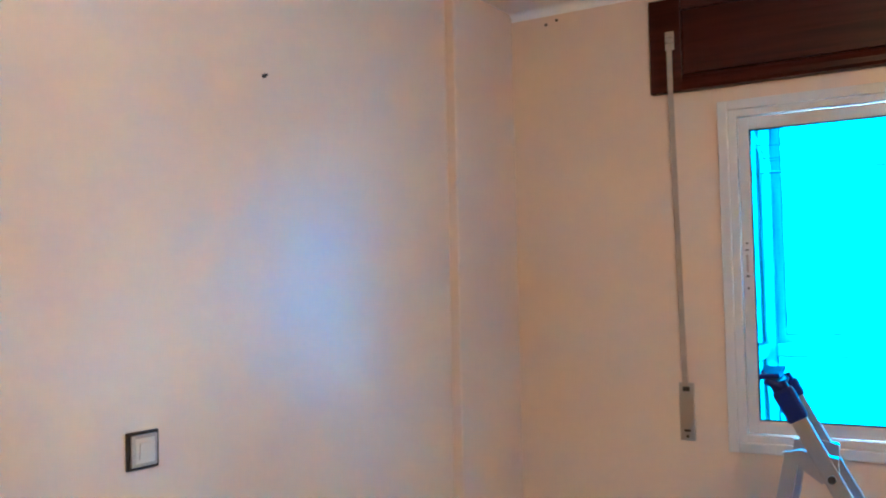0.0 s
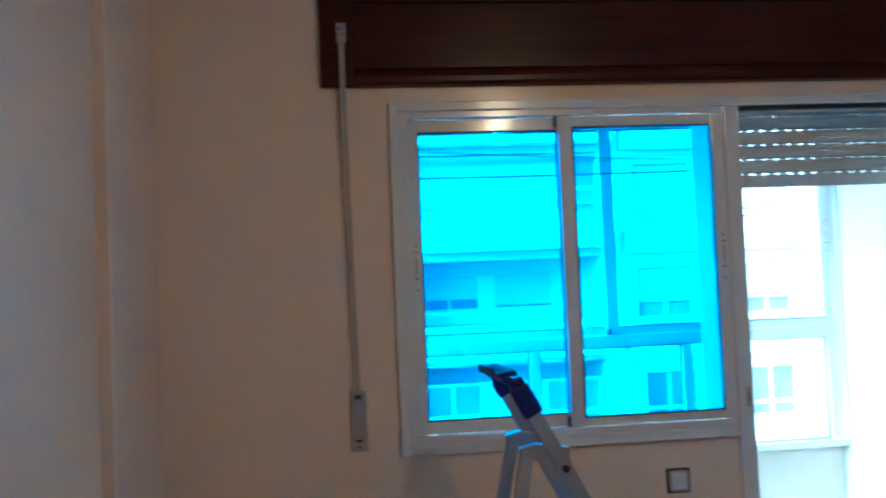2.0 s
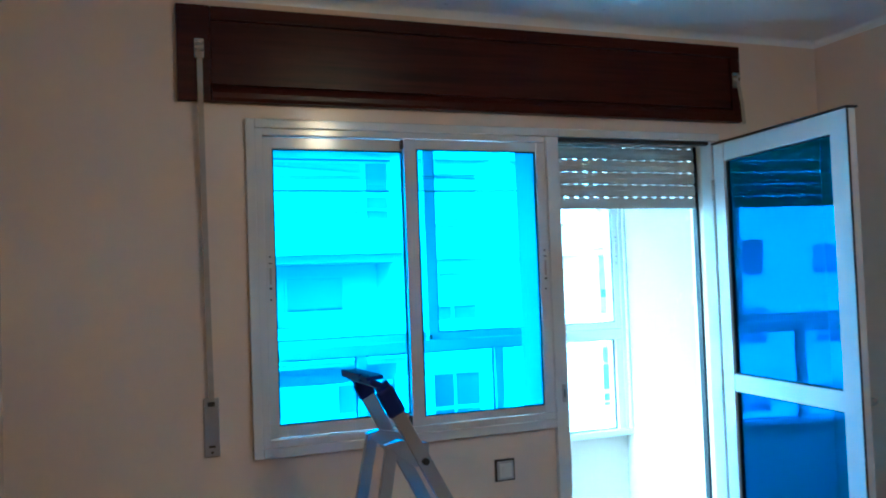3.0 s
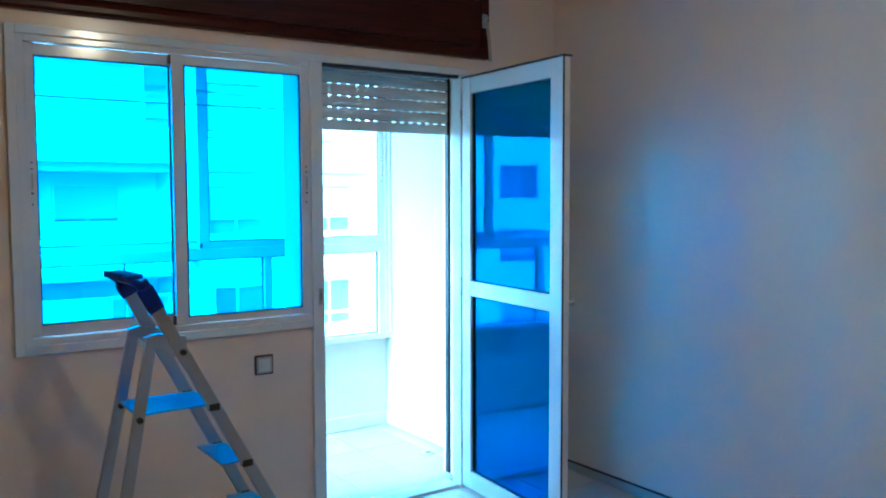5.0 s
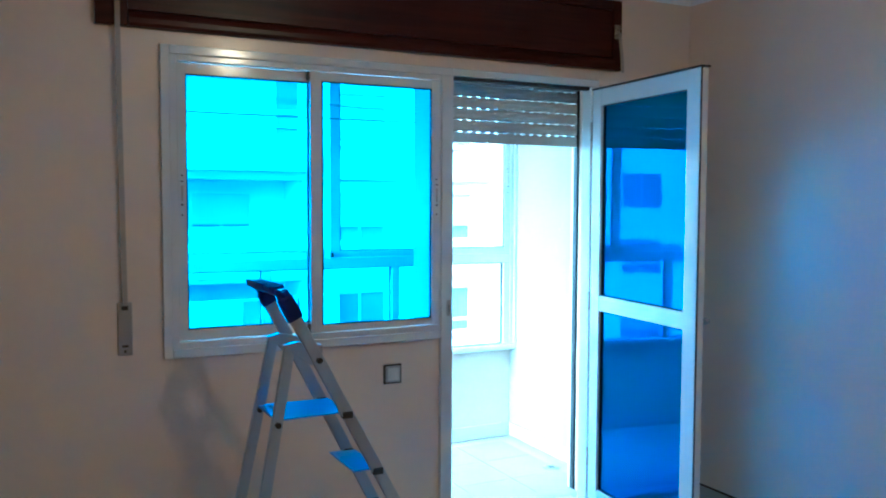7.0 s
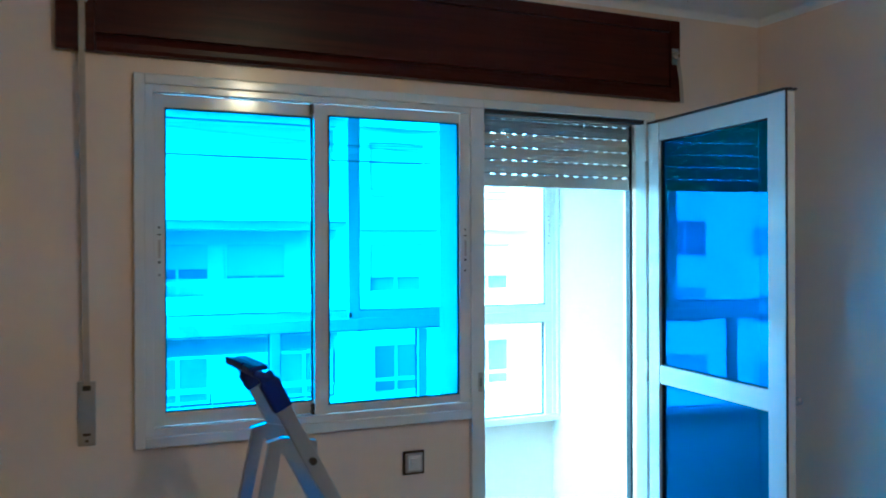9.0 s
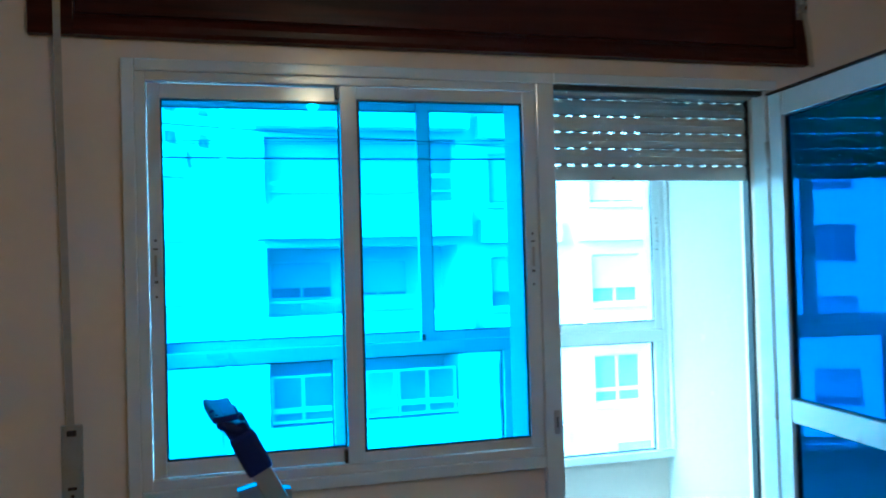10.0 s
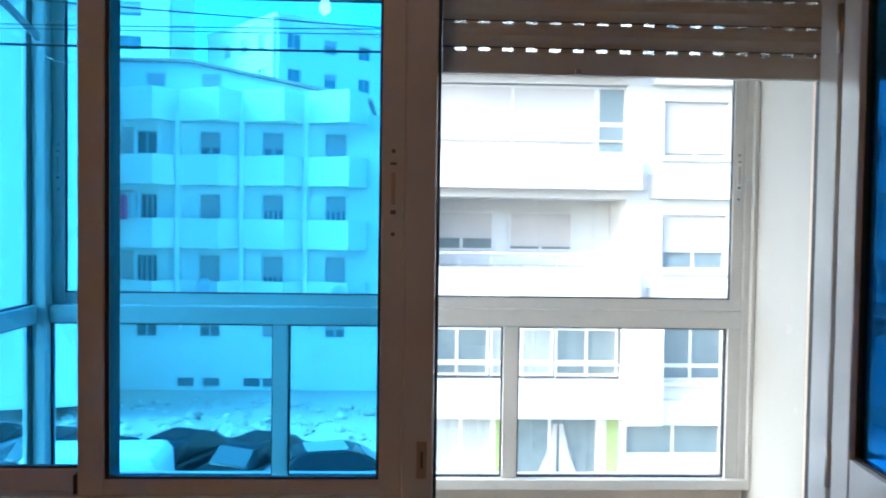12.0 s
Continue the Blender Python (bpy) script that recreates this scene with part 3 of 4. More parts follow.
for s in (-1, 1):
    b = beam(bmesh.new(), rail_at(0.02, s), rail_at(1.185, s), 0.021, 0.041, bevel=0.003)
    part("front_rail", b, ALU, ld)
    b = beam(bmesh.new(), rear_at(0.02, s) + Vector((0, 0.0, 0)), rear_at(1.045, s), 0.020, 0.036, bevel=0.003)
    lg = part("rear_leg", b, ALU, ld)
    for f, nm in ((rail_at, "foot"), (rear_at, "foot")):
        p = f(0.0, s)
        part(nm, boxes((p.x - 0.03, p.x + 0.03, p.y - 0.016, p.y + 0.016, 0.0, 0.05), bevel=0.006), BLACKPL, ld, "black rubber foot")
    # pressed bracket that joins the two at the top
    p, q = rear_at(1.04, s), rail_at(1.0, s)
    part("bracket", prism([(p.x - 0.022, 1.045), (p.x + 0.02, 1.055), (q.x + 0.02, 1.04), (q.x + 0.02, 0.985), (q.x - 0.02, 0.975), (p.x + 0.02, 1.01)], p.y - 0.014, p.y + 0.014, "y"), ALU, ld)
    for f, z in ((rail_at, 0.99), (rear_at, 0.79)):
        c = f(z, s)
        part("bolt", cyl(bmesh.new(), (c.x, c.y - 0.022, z), (c.x, c.y + 0.022, z), 0.010, n=12), BLACKPL, ld)

# top guard: a sleeve over each rail, a narrower neck above it, and a ridged lip that bridges the two
b = bmesh.new()
for s in (-1, 1):
    beam(b, rail_at(1.128 if s < 0 else 1.160, s), rail_at(1.205, s), 0.033, 0.053, bevel=0.009)
    beam(b, rail_at(1.200, s), rail_at(1.222, s), 0.027, 0.040, bevel=0.004)
p, q = rail_at(1.230, -1), rail_at(1.230, 1)
beam(b, p + Vector((-0.004, -0.018, -0.012)), q + Vector((-0.004, 0.018, -0.012)), 0.050, 0.020, up=(1, 0, -0.40), bevel=0.008)
beam(b, p + Vector((-0.014, -0.016, 0.008)), q + Vector((-0.014, 0.016, 0.008)), 0.050, 0.013, up=(1, 0, 0.10), bevel=0.004)
beam(b, p + Vector((-0.038, 0.05, 0.006)), q + Vector((-0.038, 0.014, 0.006)), 0.012, 0.022, up=(1, 0, 0.10), bevel=0.004)
for k in range(3):
    beam(b, p + Vector((-0.030 + 0.014 * k, 0.0, 0.0135)), q + Vector((-0.030 + 0.014 * k, 0.0, 0.0135)), 0.005, 0.004, up=(1, 0, 0.1))
part("top_guard", b, BLUEPL, ld, "dark blue plastic top guard")


def step(z, depth, back, nm, label):
    a, c = rail_at(z, -1), rail_at(z, 1)
    x1 = a.x + 0.012
    out = [(x1, a.y + 0.012), (x1 + 0.004, (a.y + c.y) / 2), (x1, c.y - 0.012), (x1 - depth * 0.55, c.y - 0.008), (x1 - depth, c.y - back), (x1 - depth, a.y + back), (x1 - depth * 0.55, a.y + 0.008)]
    st = part(nm, prism(out, z - 0.006, z, "z"), STEPBLUE, ld, label)
    part("lip", boxes((x1 - 0.004, x1 + 0.006, a.y + 0.012, c.y - 0.012, z - 0.032, z - 0.004), bevel=0.002), ALU, st)
    part("ribs", boxes(*[(x1 - depth * 0.9, x1 - 0.012, y, y + 0.004, z - 0.0005, z + 0.0015) for y in [a.y + 0.03 + 0.02 * k for k in range(int((c.y - a.y - 0.05) / 0.02))]]), STEPBLUE, st)
    for s, p in ((-1, a), (1, c)):
        part("clip", boxes((p.x - 0.016, p.x + 0.020, p.y - 0.014, p.y + 0.014, z - 0.020, z + 0.004), bevel=0.004), BLACKPL, st, "black plastic step clip")


step(0.805, 0.255, 0.002, "platform", "pale blue sheet platform")
step(0.600, 0.095, 0.004, "step", "pale blue sheet step")
step(0.395, 0.095, 0.004, "step", "pale blue sheet step")
step(0.190, 0.095, 0.004, "step", "pale blue sheet step")

# ---------------------------------------------------------------- glazed balcony
BYI, BXR, BXL, BFZ = 4.485, 1.812, -0.722, -0.042
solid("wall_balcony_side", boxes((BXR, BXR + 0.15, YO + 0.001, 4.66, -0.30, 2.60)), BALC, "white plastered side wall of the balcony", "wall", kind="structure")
solid("wall_parapet", boxes((-0.80, BXR - 0.001, BYI, 4.63, -0.30, 0.545)), PARAPET, "pale tan plastered balcony parapet", "wall", kind="structure")
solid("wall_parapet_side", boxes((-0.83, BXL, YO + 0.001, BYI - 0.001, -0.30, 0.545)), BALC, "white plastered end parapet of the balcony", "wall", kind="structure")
solid("ceiling_balcony", boxes((-0.85, BXR - 0.001, YO + 0.001, 4.66, 2.345, 2.60)), CEIL, "white painted balcony soffit", "ceiling", kind="structure")
bfloor = solid("floor_balcony", boxes((-0.82, BXR - 0.001, YO + 0.001, BYI - 0.001, -0.30, BFZ - 0.012)), GROUT, "pale tiled balcony floor with a drain", "floor", kind="structure")
solid("floor_sill", boxes((0.648, 1.4915, 3.205, YO, -0.06, -0.004), bevel=0.004), TILE, "pale tiled door step", "threshold", kind="structure")
bb = boxes((-0.70, BXR - 0.012, BYI - 0.010, BYI - 0.0005, BFZ, 0.042), (BXR - 0.011, BXR - 0.0005, YO + 0.01, BYI - 0.011, BFZ, 0.042), bevel=0.002)
solid("baseboard_balcony", bb, SKIRT, "pale tile skirting round the balcony", "skirting", kind="structure")
dr = thing("floor_drain", (1.66, 3.76, BFZ), "small round steel floor drain", "drain")
part("grate", cyl(bmesh.new(), (1.66, 3.76, BFZ - 0.004), (1.66, 3.76, BFZ + 0.004), 0.045, n=24), METALPLATE, dr)
part("slots", boxes(*[(1.64, 1.68, 3.74 + 0.012 * k, 3.745 + 0.012 * k, BFZ + 0.0042, BFZ + 0.0052) for k in range(4)]), BLACKPL, dr)

gz = thing("window_2", (0.55, 4.45, 0.545), "white aluminium balcony glazing with clear panes and mid rail", "window", kind="structure")
GY0, GY1 = 4.425, 4.480
gl_x0, gl_x1 = -0.715, 1.810
part("sill_rail", boxes((gl_x0, gl_x1, 4.410, 4.495, 0.5455, 0.582), bevel=0.004), OLD_ALU, gz)
part("mid_rail", boxes((-0.636, 1.772, GY0, GY1, 1.118, 1.180), bevel=0.004), OLD_ALU, gz)
part("head_rail", boxes((gl_x0, gl_x1, GY0, GY1, 2.284, 2.3445), bevel=0.004), OLD_ALU, gz)
part("corner_post", boxes((-0.717, -0.637, 4.405, 4.488, 0.5825, 2.2835), bevel=0.006), OLD_ALU, gz)
part("end_post", boxes((1.772, 1.811, GY0, GY1, 0.5825, 2.2835), bevel=0.004), OLD_ALU, gz)
part("end_post", boxes((1.725, 1.7715, GY0 + 0.003, GY1 - 0.003, 0.5825, 1.1175), bevel=0.003), OLD_ALU, gz)
part("end_post", boxes((1.796, 1.8115, 4.405, GY0 - 0.001, 0.5825, 2.2835), bevel=0.003), OLD_ALU, gz, "grimy sealant strip by the wall")
for x in (0.152, 0.955):
    part("mullion", boxes((x - 0.026, x + 0.026, GY0 + 0.003, GY1 - 0.003, 0.5825, 1.1175), bevel=0.003), OLD_ALU, gz)
for x0, x1 in ((-0.6365, 0.126), (0.178, 0.929), (0.981, 1.7245)):
    part("pane", boxes((x0, x1, 4.450, 4.454, 0.5825, 1.1175)), CLEAR_GLASS, gz)
    part("gasket", boxes((x0, x0 + 0.006, 4.444, 4.460, 0.584, 1.116), (x1 - 0.006, x1, 4.444, 4.460, 0.584, 1.116), (x0 + 0.006, x1 - 0.006, 4.444, 4.460, 0.5825, 0.588), (x0 + 0.006, x1 - 0.006, 4.444, 4.460, 1.112, 1.1175)), GASKET, gz)
for x0, x1, y0 in ((-0.636, 0.590, 4.456), (0.536, 1.771, 4.430)):
    sash(gz, x0, x1, 1.181, 2.283, y0, y0 + 0.022, x0 + 0.042 if x0 < 0 else 0.597, x1 - 0.040, 1.220, 2.244, OLD_ALU, CLEAR_GLASS)
latch(gz, -0.615, 4.455, 1.66)
latch(gz, 1.751, 4.429, 1.66)
part("stop_block", boxes((0.537, 0.553, 4.420, 4.430, 1.185, 1.212), bevel=0.002), GASKET, gz, "dark plastic block")

gs = thing("window_3", (-0.69, 3.9, 0.545), "white aluminium end glazing of the balcony", "window", kind="structure")
part("sill_rail", boxes((-0.730, -0.655, YO + 0.002, 4.404, 0.5455, 0.582), bevel=0.004), OLD_ALU, gs)
part("mid_rail", boxes((-0.715, -0.665, YO + 0.05, 4.404, 1.118, 1.180), bevel=0.004), OLD_ALU, gs)
part("head_rail", boxes((-0.715, -0.665, YO + 0.002, 4.404, 2.284, 2.3445), bevel=0.004), OLD_ALU, gs)
part("end_post", boxes((-0.715, -0.665, YO + 0.002, YO + 0.0495, 0.5825, 2.2835), bevel=0.004), OLD_ALU, gs)
part("mullion", boxes((-0.712, -0.668, 3.83, 3.875, 1.181, 2.2835), bevel=0.004), OLD_ALU, gs)
for z0, z1 in ((0.5825, 1.1175), (1.1805, 2.2835)):
    part("pane", boxes((-0.692, -0.688, YO + 0.05, 4.404, z0, z1)), CLEAR_GLASS, gs)
    part("gasket", boxes((-0.698, -0.682, YO + 0.05, 4.404, z0, z0 + 0.006), (-0.698, -0.682, YO + 0.05, 4.404, z1 - 0.006, z1), (-0.698, -0.682, 4.398, 4.404, z0 + 0.006, z1 - 0.006)), GASKET, gs)

# clothes lines across the balcony
def sag(a, b, drop, n=16):
    a, b = Vector(a), Vector(b)
    return [tuple(a.lerp(b, k / n) - Vector((0, 0, 4 * drop * (k / n) * (1 - k / n)))) for k in range(n + 1)]


lines = thing("clothes_line", (-0.6, 3.75, 1.93), "dark coated clothes lines strung across the balcony", "clothes line")
part("bracket", boxes((-0.686, -0.590, 3.66, 3.68, 1.90, 1.925), (-0.686, -0.666, 3.60, 4.10, 1.895, 1.93), bevel=0.003), OLD_ALU, lines)
for a, b, drop, r in (((-0.67, 3.75, 1.930), (BXR, 3.75, 1.945), 0.008, 0.0035), ((-0.67, 3.86, 2.005), (BXR, 3.88, 2.05), 0.010, 0.0016), ((-0.67, 3.87, 1.995), (BXR, 3.95, 2.035), 0.004, 0.0014), ((-0.67, 3.62, 2.035), (BXR, 3.72, 1.935), 0.012, 0.0018)):
    part("wire", tube(sag(a, b, drop), r), WIRE, lines, smooth=True)
loop = [(-0.57 + 0.11 * math.sin(k * 0.42) + 0.004 * k, 4.28 + 0.006 * k, 2.07 + 0.10 * math.cos(k * 0.42) * (1 - 0.02 * k)) for k in range(22)]
part("arm", beam(bmesh.new(), (-0.655, 4.395, 2.08), (-0.668, 3.62, 2.275), 0.024, 0.014, up=(0, 0, 1), bevel=0.003), OLD_ALU, lines)
part("loose_end", tube(loop, 0.0018), RAILMAT, lines, "loose twisted wire end", smooth=True)

# ---------------------------------------------------------------- outside
GZ = -5.8
solid("ground", prism([(5.2, GZ - 1.5), (5.2, GZ), (26, GZ), (38, GZ - 0.9), (1500, GZ - 0.9), (1500, GZ - 1.5)], -900, 900, "x"), EARTH, "pale bare ground with rubble and weeds", "ground", kind="structure")
solid("road", boxes((-120, 120, 8.5, 18.5, GZ, GZ + 0.02)), ASPHALT, "grey asphalt street", "road", kind="structure")
solid("pavement", boxes((0, 120, 18.5, 23.5, GZ, GZ + 0.15), bevel=0.02), FACADE_B, "concrete pavement with a kerb", "pavement", kind="structure")


def ext_window(parent, x0, x1, z0, z1, y, m, blind=0.0, bars=1, fill=None, rail=0.0, name="window"):
    """A window of a far building: frame, panes, a blind part way down, perhaps a low rail row."""
    f = 0.06
    rows = [(x0, x0 + f, y, y + 0.06, z0, z1), (x1 - f, x1, y, y + 0.06, z0, z1), (x0 + f, x1 - f, y, y + 0.06, z0, z0 + f), (x0 + f, x1 - f, y, y + 0.06, z1 - f, z1)]
    for k in range(1, bars + 1):
        c = x0 + (x1 - x0) * k / (bars + 1)
        rows.append((c - 0.035, c + 0.035, y + 0.004, y + 0.056, z0 + f, z1 - f))
    if rail:
        rows.append((x0 + f, x1 - f, y + 0.002, y + 0.058, z0 + rail - 0.05, z0 + rail + 0.05))
    w = part(name, boxes(*rows), FACADE, parent, "", m)
    part("pane", boxes((x0 + f, x1 - f, y + 0.025, y + 0.035, z0 + f, z1 - f)), fill or DARKGLASS, w, "", m)
    if blind:
        part("blind", boxes((x0 + f, x1 - f, y - 0.02, y + 0.0, z1 - f - (z1 - z0 - 2 * f) * blind, z1 - f)), BLIND, w, "", m)
    return w


def dish(at, r, face):
    d = thing("satellite_dish", at, "white satellite dish on a bracket", "dish", "satellite dishes")
    q = Vector(face).to_track_quat("Z", "Y").to_matrix().to_4x4()
    m = Matrix.Translation(at) @ q
    bm = bmesh.new()
    rings = []
    for k in range(5):
        a = r * k / 4
        rings.append([bm.verts.new((a * math.cos(j * math.pi / 9), a * math.sin(j * math.pi / 9), 0.35 * a * a / r)) for j in range(18)] if k else [bm.verts.new((0, 0, 0))])
    for j in range(18):
        bm.faces.new((rings[0][0], rings[1][j], rings[1][(j + 1) % 18]))
        for k in range(1, 4):
            bm.faces.new((rings[k][j], rings[k + 1][j], rings[k + 1][(j + 1) % 18], rings[k][(j + 1) % 18]))
    bmesh.ops.solidify(bm, geom=bm.faces[:], thickness=0.02)
    part("reflector", bm, DISHMAT, d, "", m, True)
    part("arm", cyl(bmesh.new(), (0, -r, 0.3 * r), (0, 0, 0.95 * r), 0.02, n=6), RAILMAT, d, "", m)
    part("feed", cyl(bmesh.new(), (0, 0, 0.84 * r), (0, 0, 0.98 * r), 0.03, n=8), RAILMAT, d, "", m)
    part("bracket", cyl(bmesh.new(), (0, 0, -0.02), (0, -0.3 * r, -0.5), 0.03, n=6), RAILMAT, d, "", m)


# the white block across the street: shop below, recessed loggias beside a row of wide windows
AM = Matrix.Translation((0.0, 22.5, GZ))
A = thing("apartment_building", (8, 28, GZ), "white rendered apartment block with loggias and a shop below", "building", "apartment buildings")
loggias, wides, holes = [], [], []
g0 = -GZ
LEVELS = [-2.52, 0.31, 3.16, 6.00]       # loggia floors, from the room's floor
for x in (0.95, 12.6):
    for z in LEVELS:
        loggias.append((x, x + 5.07, z + g0, z + g0 + 1.78))
for x, w in ((6.95, 1.66), (9.95, 1.50), (19.0, 1.66)):
    for z in LEVELS:
        wides.append((x, x + w, z + g0, z + g0 + 1.40))
shops = [(1.1, 2.75, 0.25, 2.35), (2.95, 5.45, 0.25, 2.35), (6.12, 8.62, 1.35, 2.31), (10.6, 13.2, 0.25, 2.35), (13.4, 15.9, 0.25, 2.35)]
part("wall", holed(0, 24, 0, 16.5, 0, 0.35, loggias + wides + shops), FACADE, A, "", AM)
part("core", boxes((0, 24, 1.75, 14, 0, 16.5)), FACADE, A, "", AM)
part("side_wall", boxes((0, 0.35, 0.351, 1.749, 0, 16.5)), FACADE, A, "", AM)
part("roof", boxes((-0.3, 24.3, -0.3, 14.3, 16.5, 16.8)), FACADE, A, "", AM)
rnd = random.Random(4)
for i, (x0, x1, z0, z1) in enumerate(loggias):
    part("loggia_floor", boxes((x0 - 0.02, x1 + 0.02, 0.351, 1.749, z0 - 0.25, z0)), FACADE, A, "", AM)
    part("loggia_soffit", boxes((x0 - 0.02, x1 + 0.02, 0.351, 1.749, z1, z1 + 0.2)), FACADE, A, "", AM)
    part("loggia_cheek", boxes((x0 - 0.2, x0 - 0.0005, 0.351, 1.749, z0, z1)), FACADE, A, "", AM)
    part("loggia_cheek", boxes((x1 + 0.0005, x1 + 0.2, 0.351, 1.749, z0, z1)), FACADE, A, "", AM)
    lev = LEVELS[i % 4]
    if lev < -2:                          # glazed-in loggia
        for k in range(3):
            a = x0 + 0.05 + k * (x1 - x0 - 0.1) / 3
            ext_window(A, a, a + (x1 - x0 - 0.1) / 3 - 0.04, z0 + 0.08, z0 + 1.31, 0.20, AM, bars=1, rail=0.35, fill=CURTAIN if k % 2 else DARKGLASS)
    elif lev > 2 and lev < 5:
        ext_window(A, x0 + 0.05, x1 - 0.76, z0 + 0.05, z1 - 0.03, 0.15, AM, bars=1, fill=BLIND, rail=0.55)
        ext_window(A, x1 - 0.755, x1 - 0.005, z0 + 0.05, z1 - 0.03, 0.15, AM, bars=0, rail=0.75)
    else:
        for a, w, bl_ in ((0.15, 1.75, 0.72), (2.30, 1.75, 0.93)):
            ext_window(A, x0 + a, x0 + a + w, z0 + 0.38, z1 - 0.33, 1.68, AM, blind=bl_, bars=1 if w > 1 else 0)
    # railing of the loggia
    rl = part("railing", boxes((x0, x1, 0.10, 0.14, z0 + 0.36, z0 + 0.40)), RAILMAT, A, "", AM)
    for k in range(7):
        c = x0 + 0.05 + k * (x1 - x0 - 0.1) / 6
        part("baluster", boxes((c - 0.012, c + 0.012, 0.105, 0.135, z0, z0 + 0.36)), RAILMAT, rl, "", AM)
    part("band", boxes((x0 - 0.25, x1 + 0.25, -0.55, -0.001, z0 - 0.85, z0 - 0.02)), FACADE, A, "", AM)
for i, (x0, x1, z0, z1) in enumerate(wides):
    ext_window(A, x0 + 0.005, x1 - 0.005, z0 + 0.005, z1 - 0.005, 0.12, AM, blind=(0.0, 0.70, 0.97, 0.4)[i % 4], bars=1, rail=0.38 if i % 4 == 0 else 0.0)
    part("sill", boxes((x0 - 0.1, x1 + 0.1, -0.12, -0.001, z0 - 0.10, z0 - 0.01)), FACADE, A, "", AM)
    part("band", boxes((x0 - 0.35, x1 + 0.35, -0.30, -0.001, z0 - 1.05, z0 - 0.45)), FACADE, A, "", AM)
for i, (x0, x1, z0, z1) in enumerate(shops):
    ext_window(A, x0 + 0.005, x1 - 0.005, z0 + 0.005, z1 - 0.005, 0.12, AM, bars=1, fill=CURTAIN if i in (0, 3) else DARKGLASS, name="shop_window")
# tied curtain behind the wide shop window
for sx in (-1, 1):
    part("curtain", prism([(4.42 + sx * 0.02, 2.15), (4.42 + sx * 0.12, 2.15), (4.42 + sx * 0.30, 1.35), (4.42 + sx * 0.62, 0.62), (4.42 + sx * 0.55, 0.42), (4.42 + sx * 0.05, 0.36)], 0.10, 0.115, "y"), CURTAIN_WHITE, A, "white tied shop curtain", AM)
part("bay", boxes((5.96, 6.88, -0.62, -0.0015, 2.28, 4.70), bevel=0.02), FACADE, A, "", AM)
for x in (2.80, 5.62):
    part("shop_post", boxes((x, x + 0.14 if x < 5 else x + 0.3, -0.06, -0.001, 0.0, 2.35)), GREENPAINT, A, "lime green shop post", AM)

dish((0.55, 22.0, -2.0), 0.42, (-0.3, -1, 0.35))

# the stepped cream block with saw-tooth balconies beyond the open lot
BMX = Matrix.Translation((-1.25, 41.5, -6.1)) @ Matrix.Rotation(radians(0), 4, "Z")
B = thing("apartment_building", (-12, 46, GZ), "weathered cream block with wedge-shaped balconies and roof terrace", "building", "apartment buildings")
BAY, NB = 2.95, 7
floors_b = [0.75, 3.65, 6.52, 9.45]
bh = []
for k in range(NB):
    x1 = -0.55 - k * BAY
    for z in floors_b:
        bh.append((x1 - 1.65, x1 - 0.65, z + 1.15 if z < 2 else z + 0.1, z + 1.95 if z < 2 else z + 2.15))
part("wall", holed(-NB * BAY - 0.8, 1.05, -0.9, 12.5, 0, 0.3, bh), FACADE_B, B, "", BMX)
part("core", boxes((-NB * BAY - 0.8, 1.05, 0.7, 10, -0.9, 12.5)), FACADE_B, B, "", BMX)
part("penthouse", prism([(-NB * BAY - 0.5, 12.5), (-NB * BAY - 0.5, 15.1), (-9.0, 15.1), (-0.3, 13.35), (-0.3, 12.5)], 1.8, 9.5, "y"), FACADE_B, B, "", BMX)
part("roof", prism([(-NB * BAY - 0.6, 15.1), (-NB * BAY - 0.6, 15.25), (-9.0, 15.25), (-0.1, 13.50), (-0.1, 13.35), (-9.0, 15.1)], 1.5, 9.8, "y"), ROOFCLAY, B, "", BMX)
for i, (x0, x1, z0, z1) in enumerate(bh):
    ext_window(B, x0 + 0.005, x1 - 0.005, z0 + 0.005, z1 - 0.005, 0.12, BMX, blind=0.0 if 12 <= i < 16 else rnd.choice((0.35, 0.5, 0.6, 0.95)), bars=3 if i % 4 in (1, 2) else 1)
for x in (-8.7, -7.5, -5.6, -4.7):
    part("vent", boxes((x - 0.38, x + 0.38, -0.03, -0.002, -0.42, -0.02), bevel=0.01), DARKGLASS, B, "dark cellar opening", BMX)
for x in (-8.45, -11.1, -14.0):
    ext_window(B, x, x + 0.92, 13.1, 14.6, 1.74, BMX, blind=0.55, bars=1)
for z in floors_b[1:]:
    x1 = -0.55 - 3 * BAY
    part("screen", boxes((x1 - 2.42, x1 - 1.72, -0.06, -0.004, z + 0.02, z + 2.3), bevel=0.01), BLIND, B, "brown shutter screen at the loggia", BMX)
    part("screen_post", boxes((x1 - 1.70, x1 - 1.56, -0.08, -0.004, z + 0.02, z + 2.4)), FACADE_B, B, "", BMX)
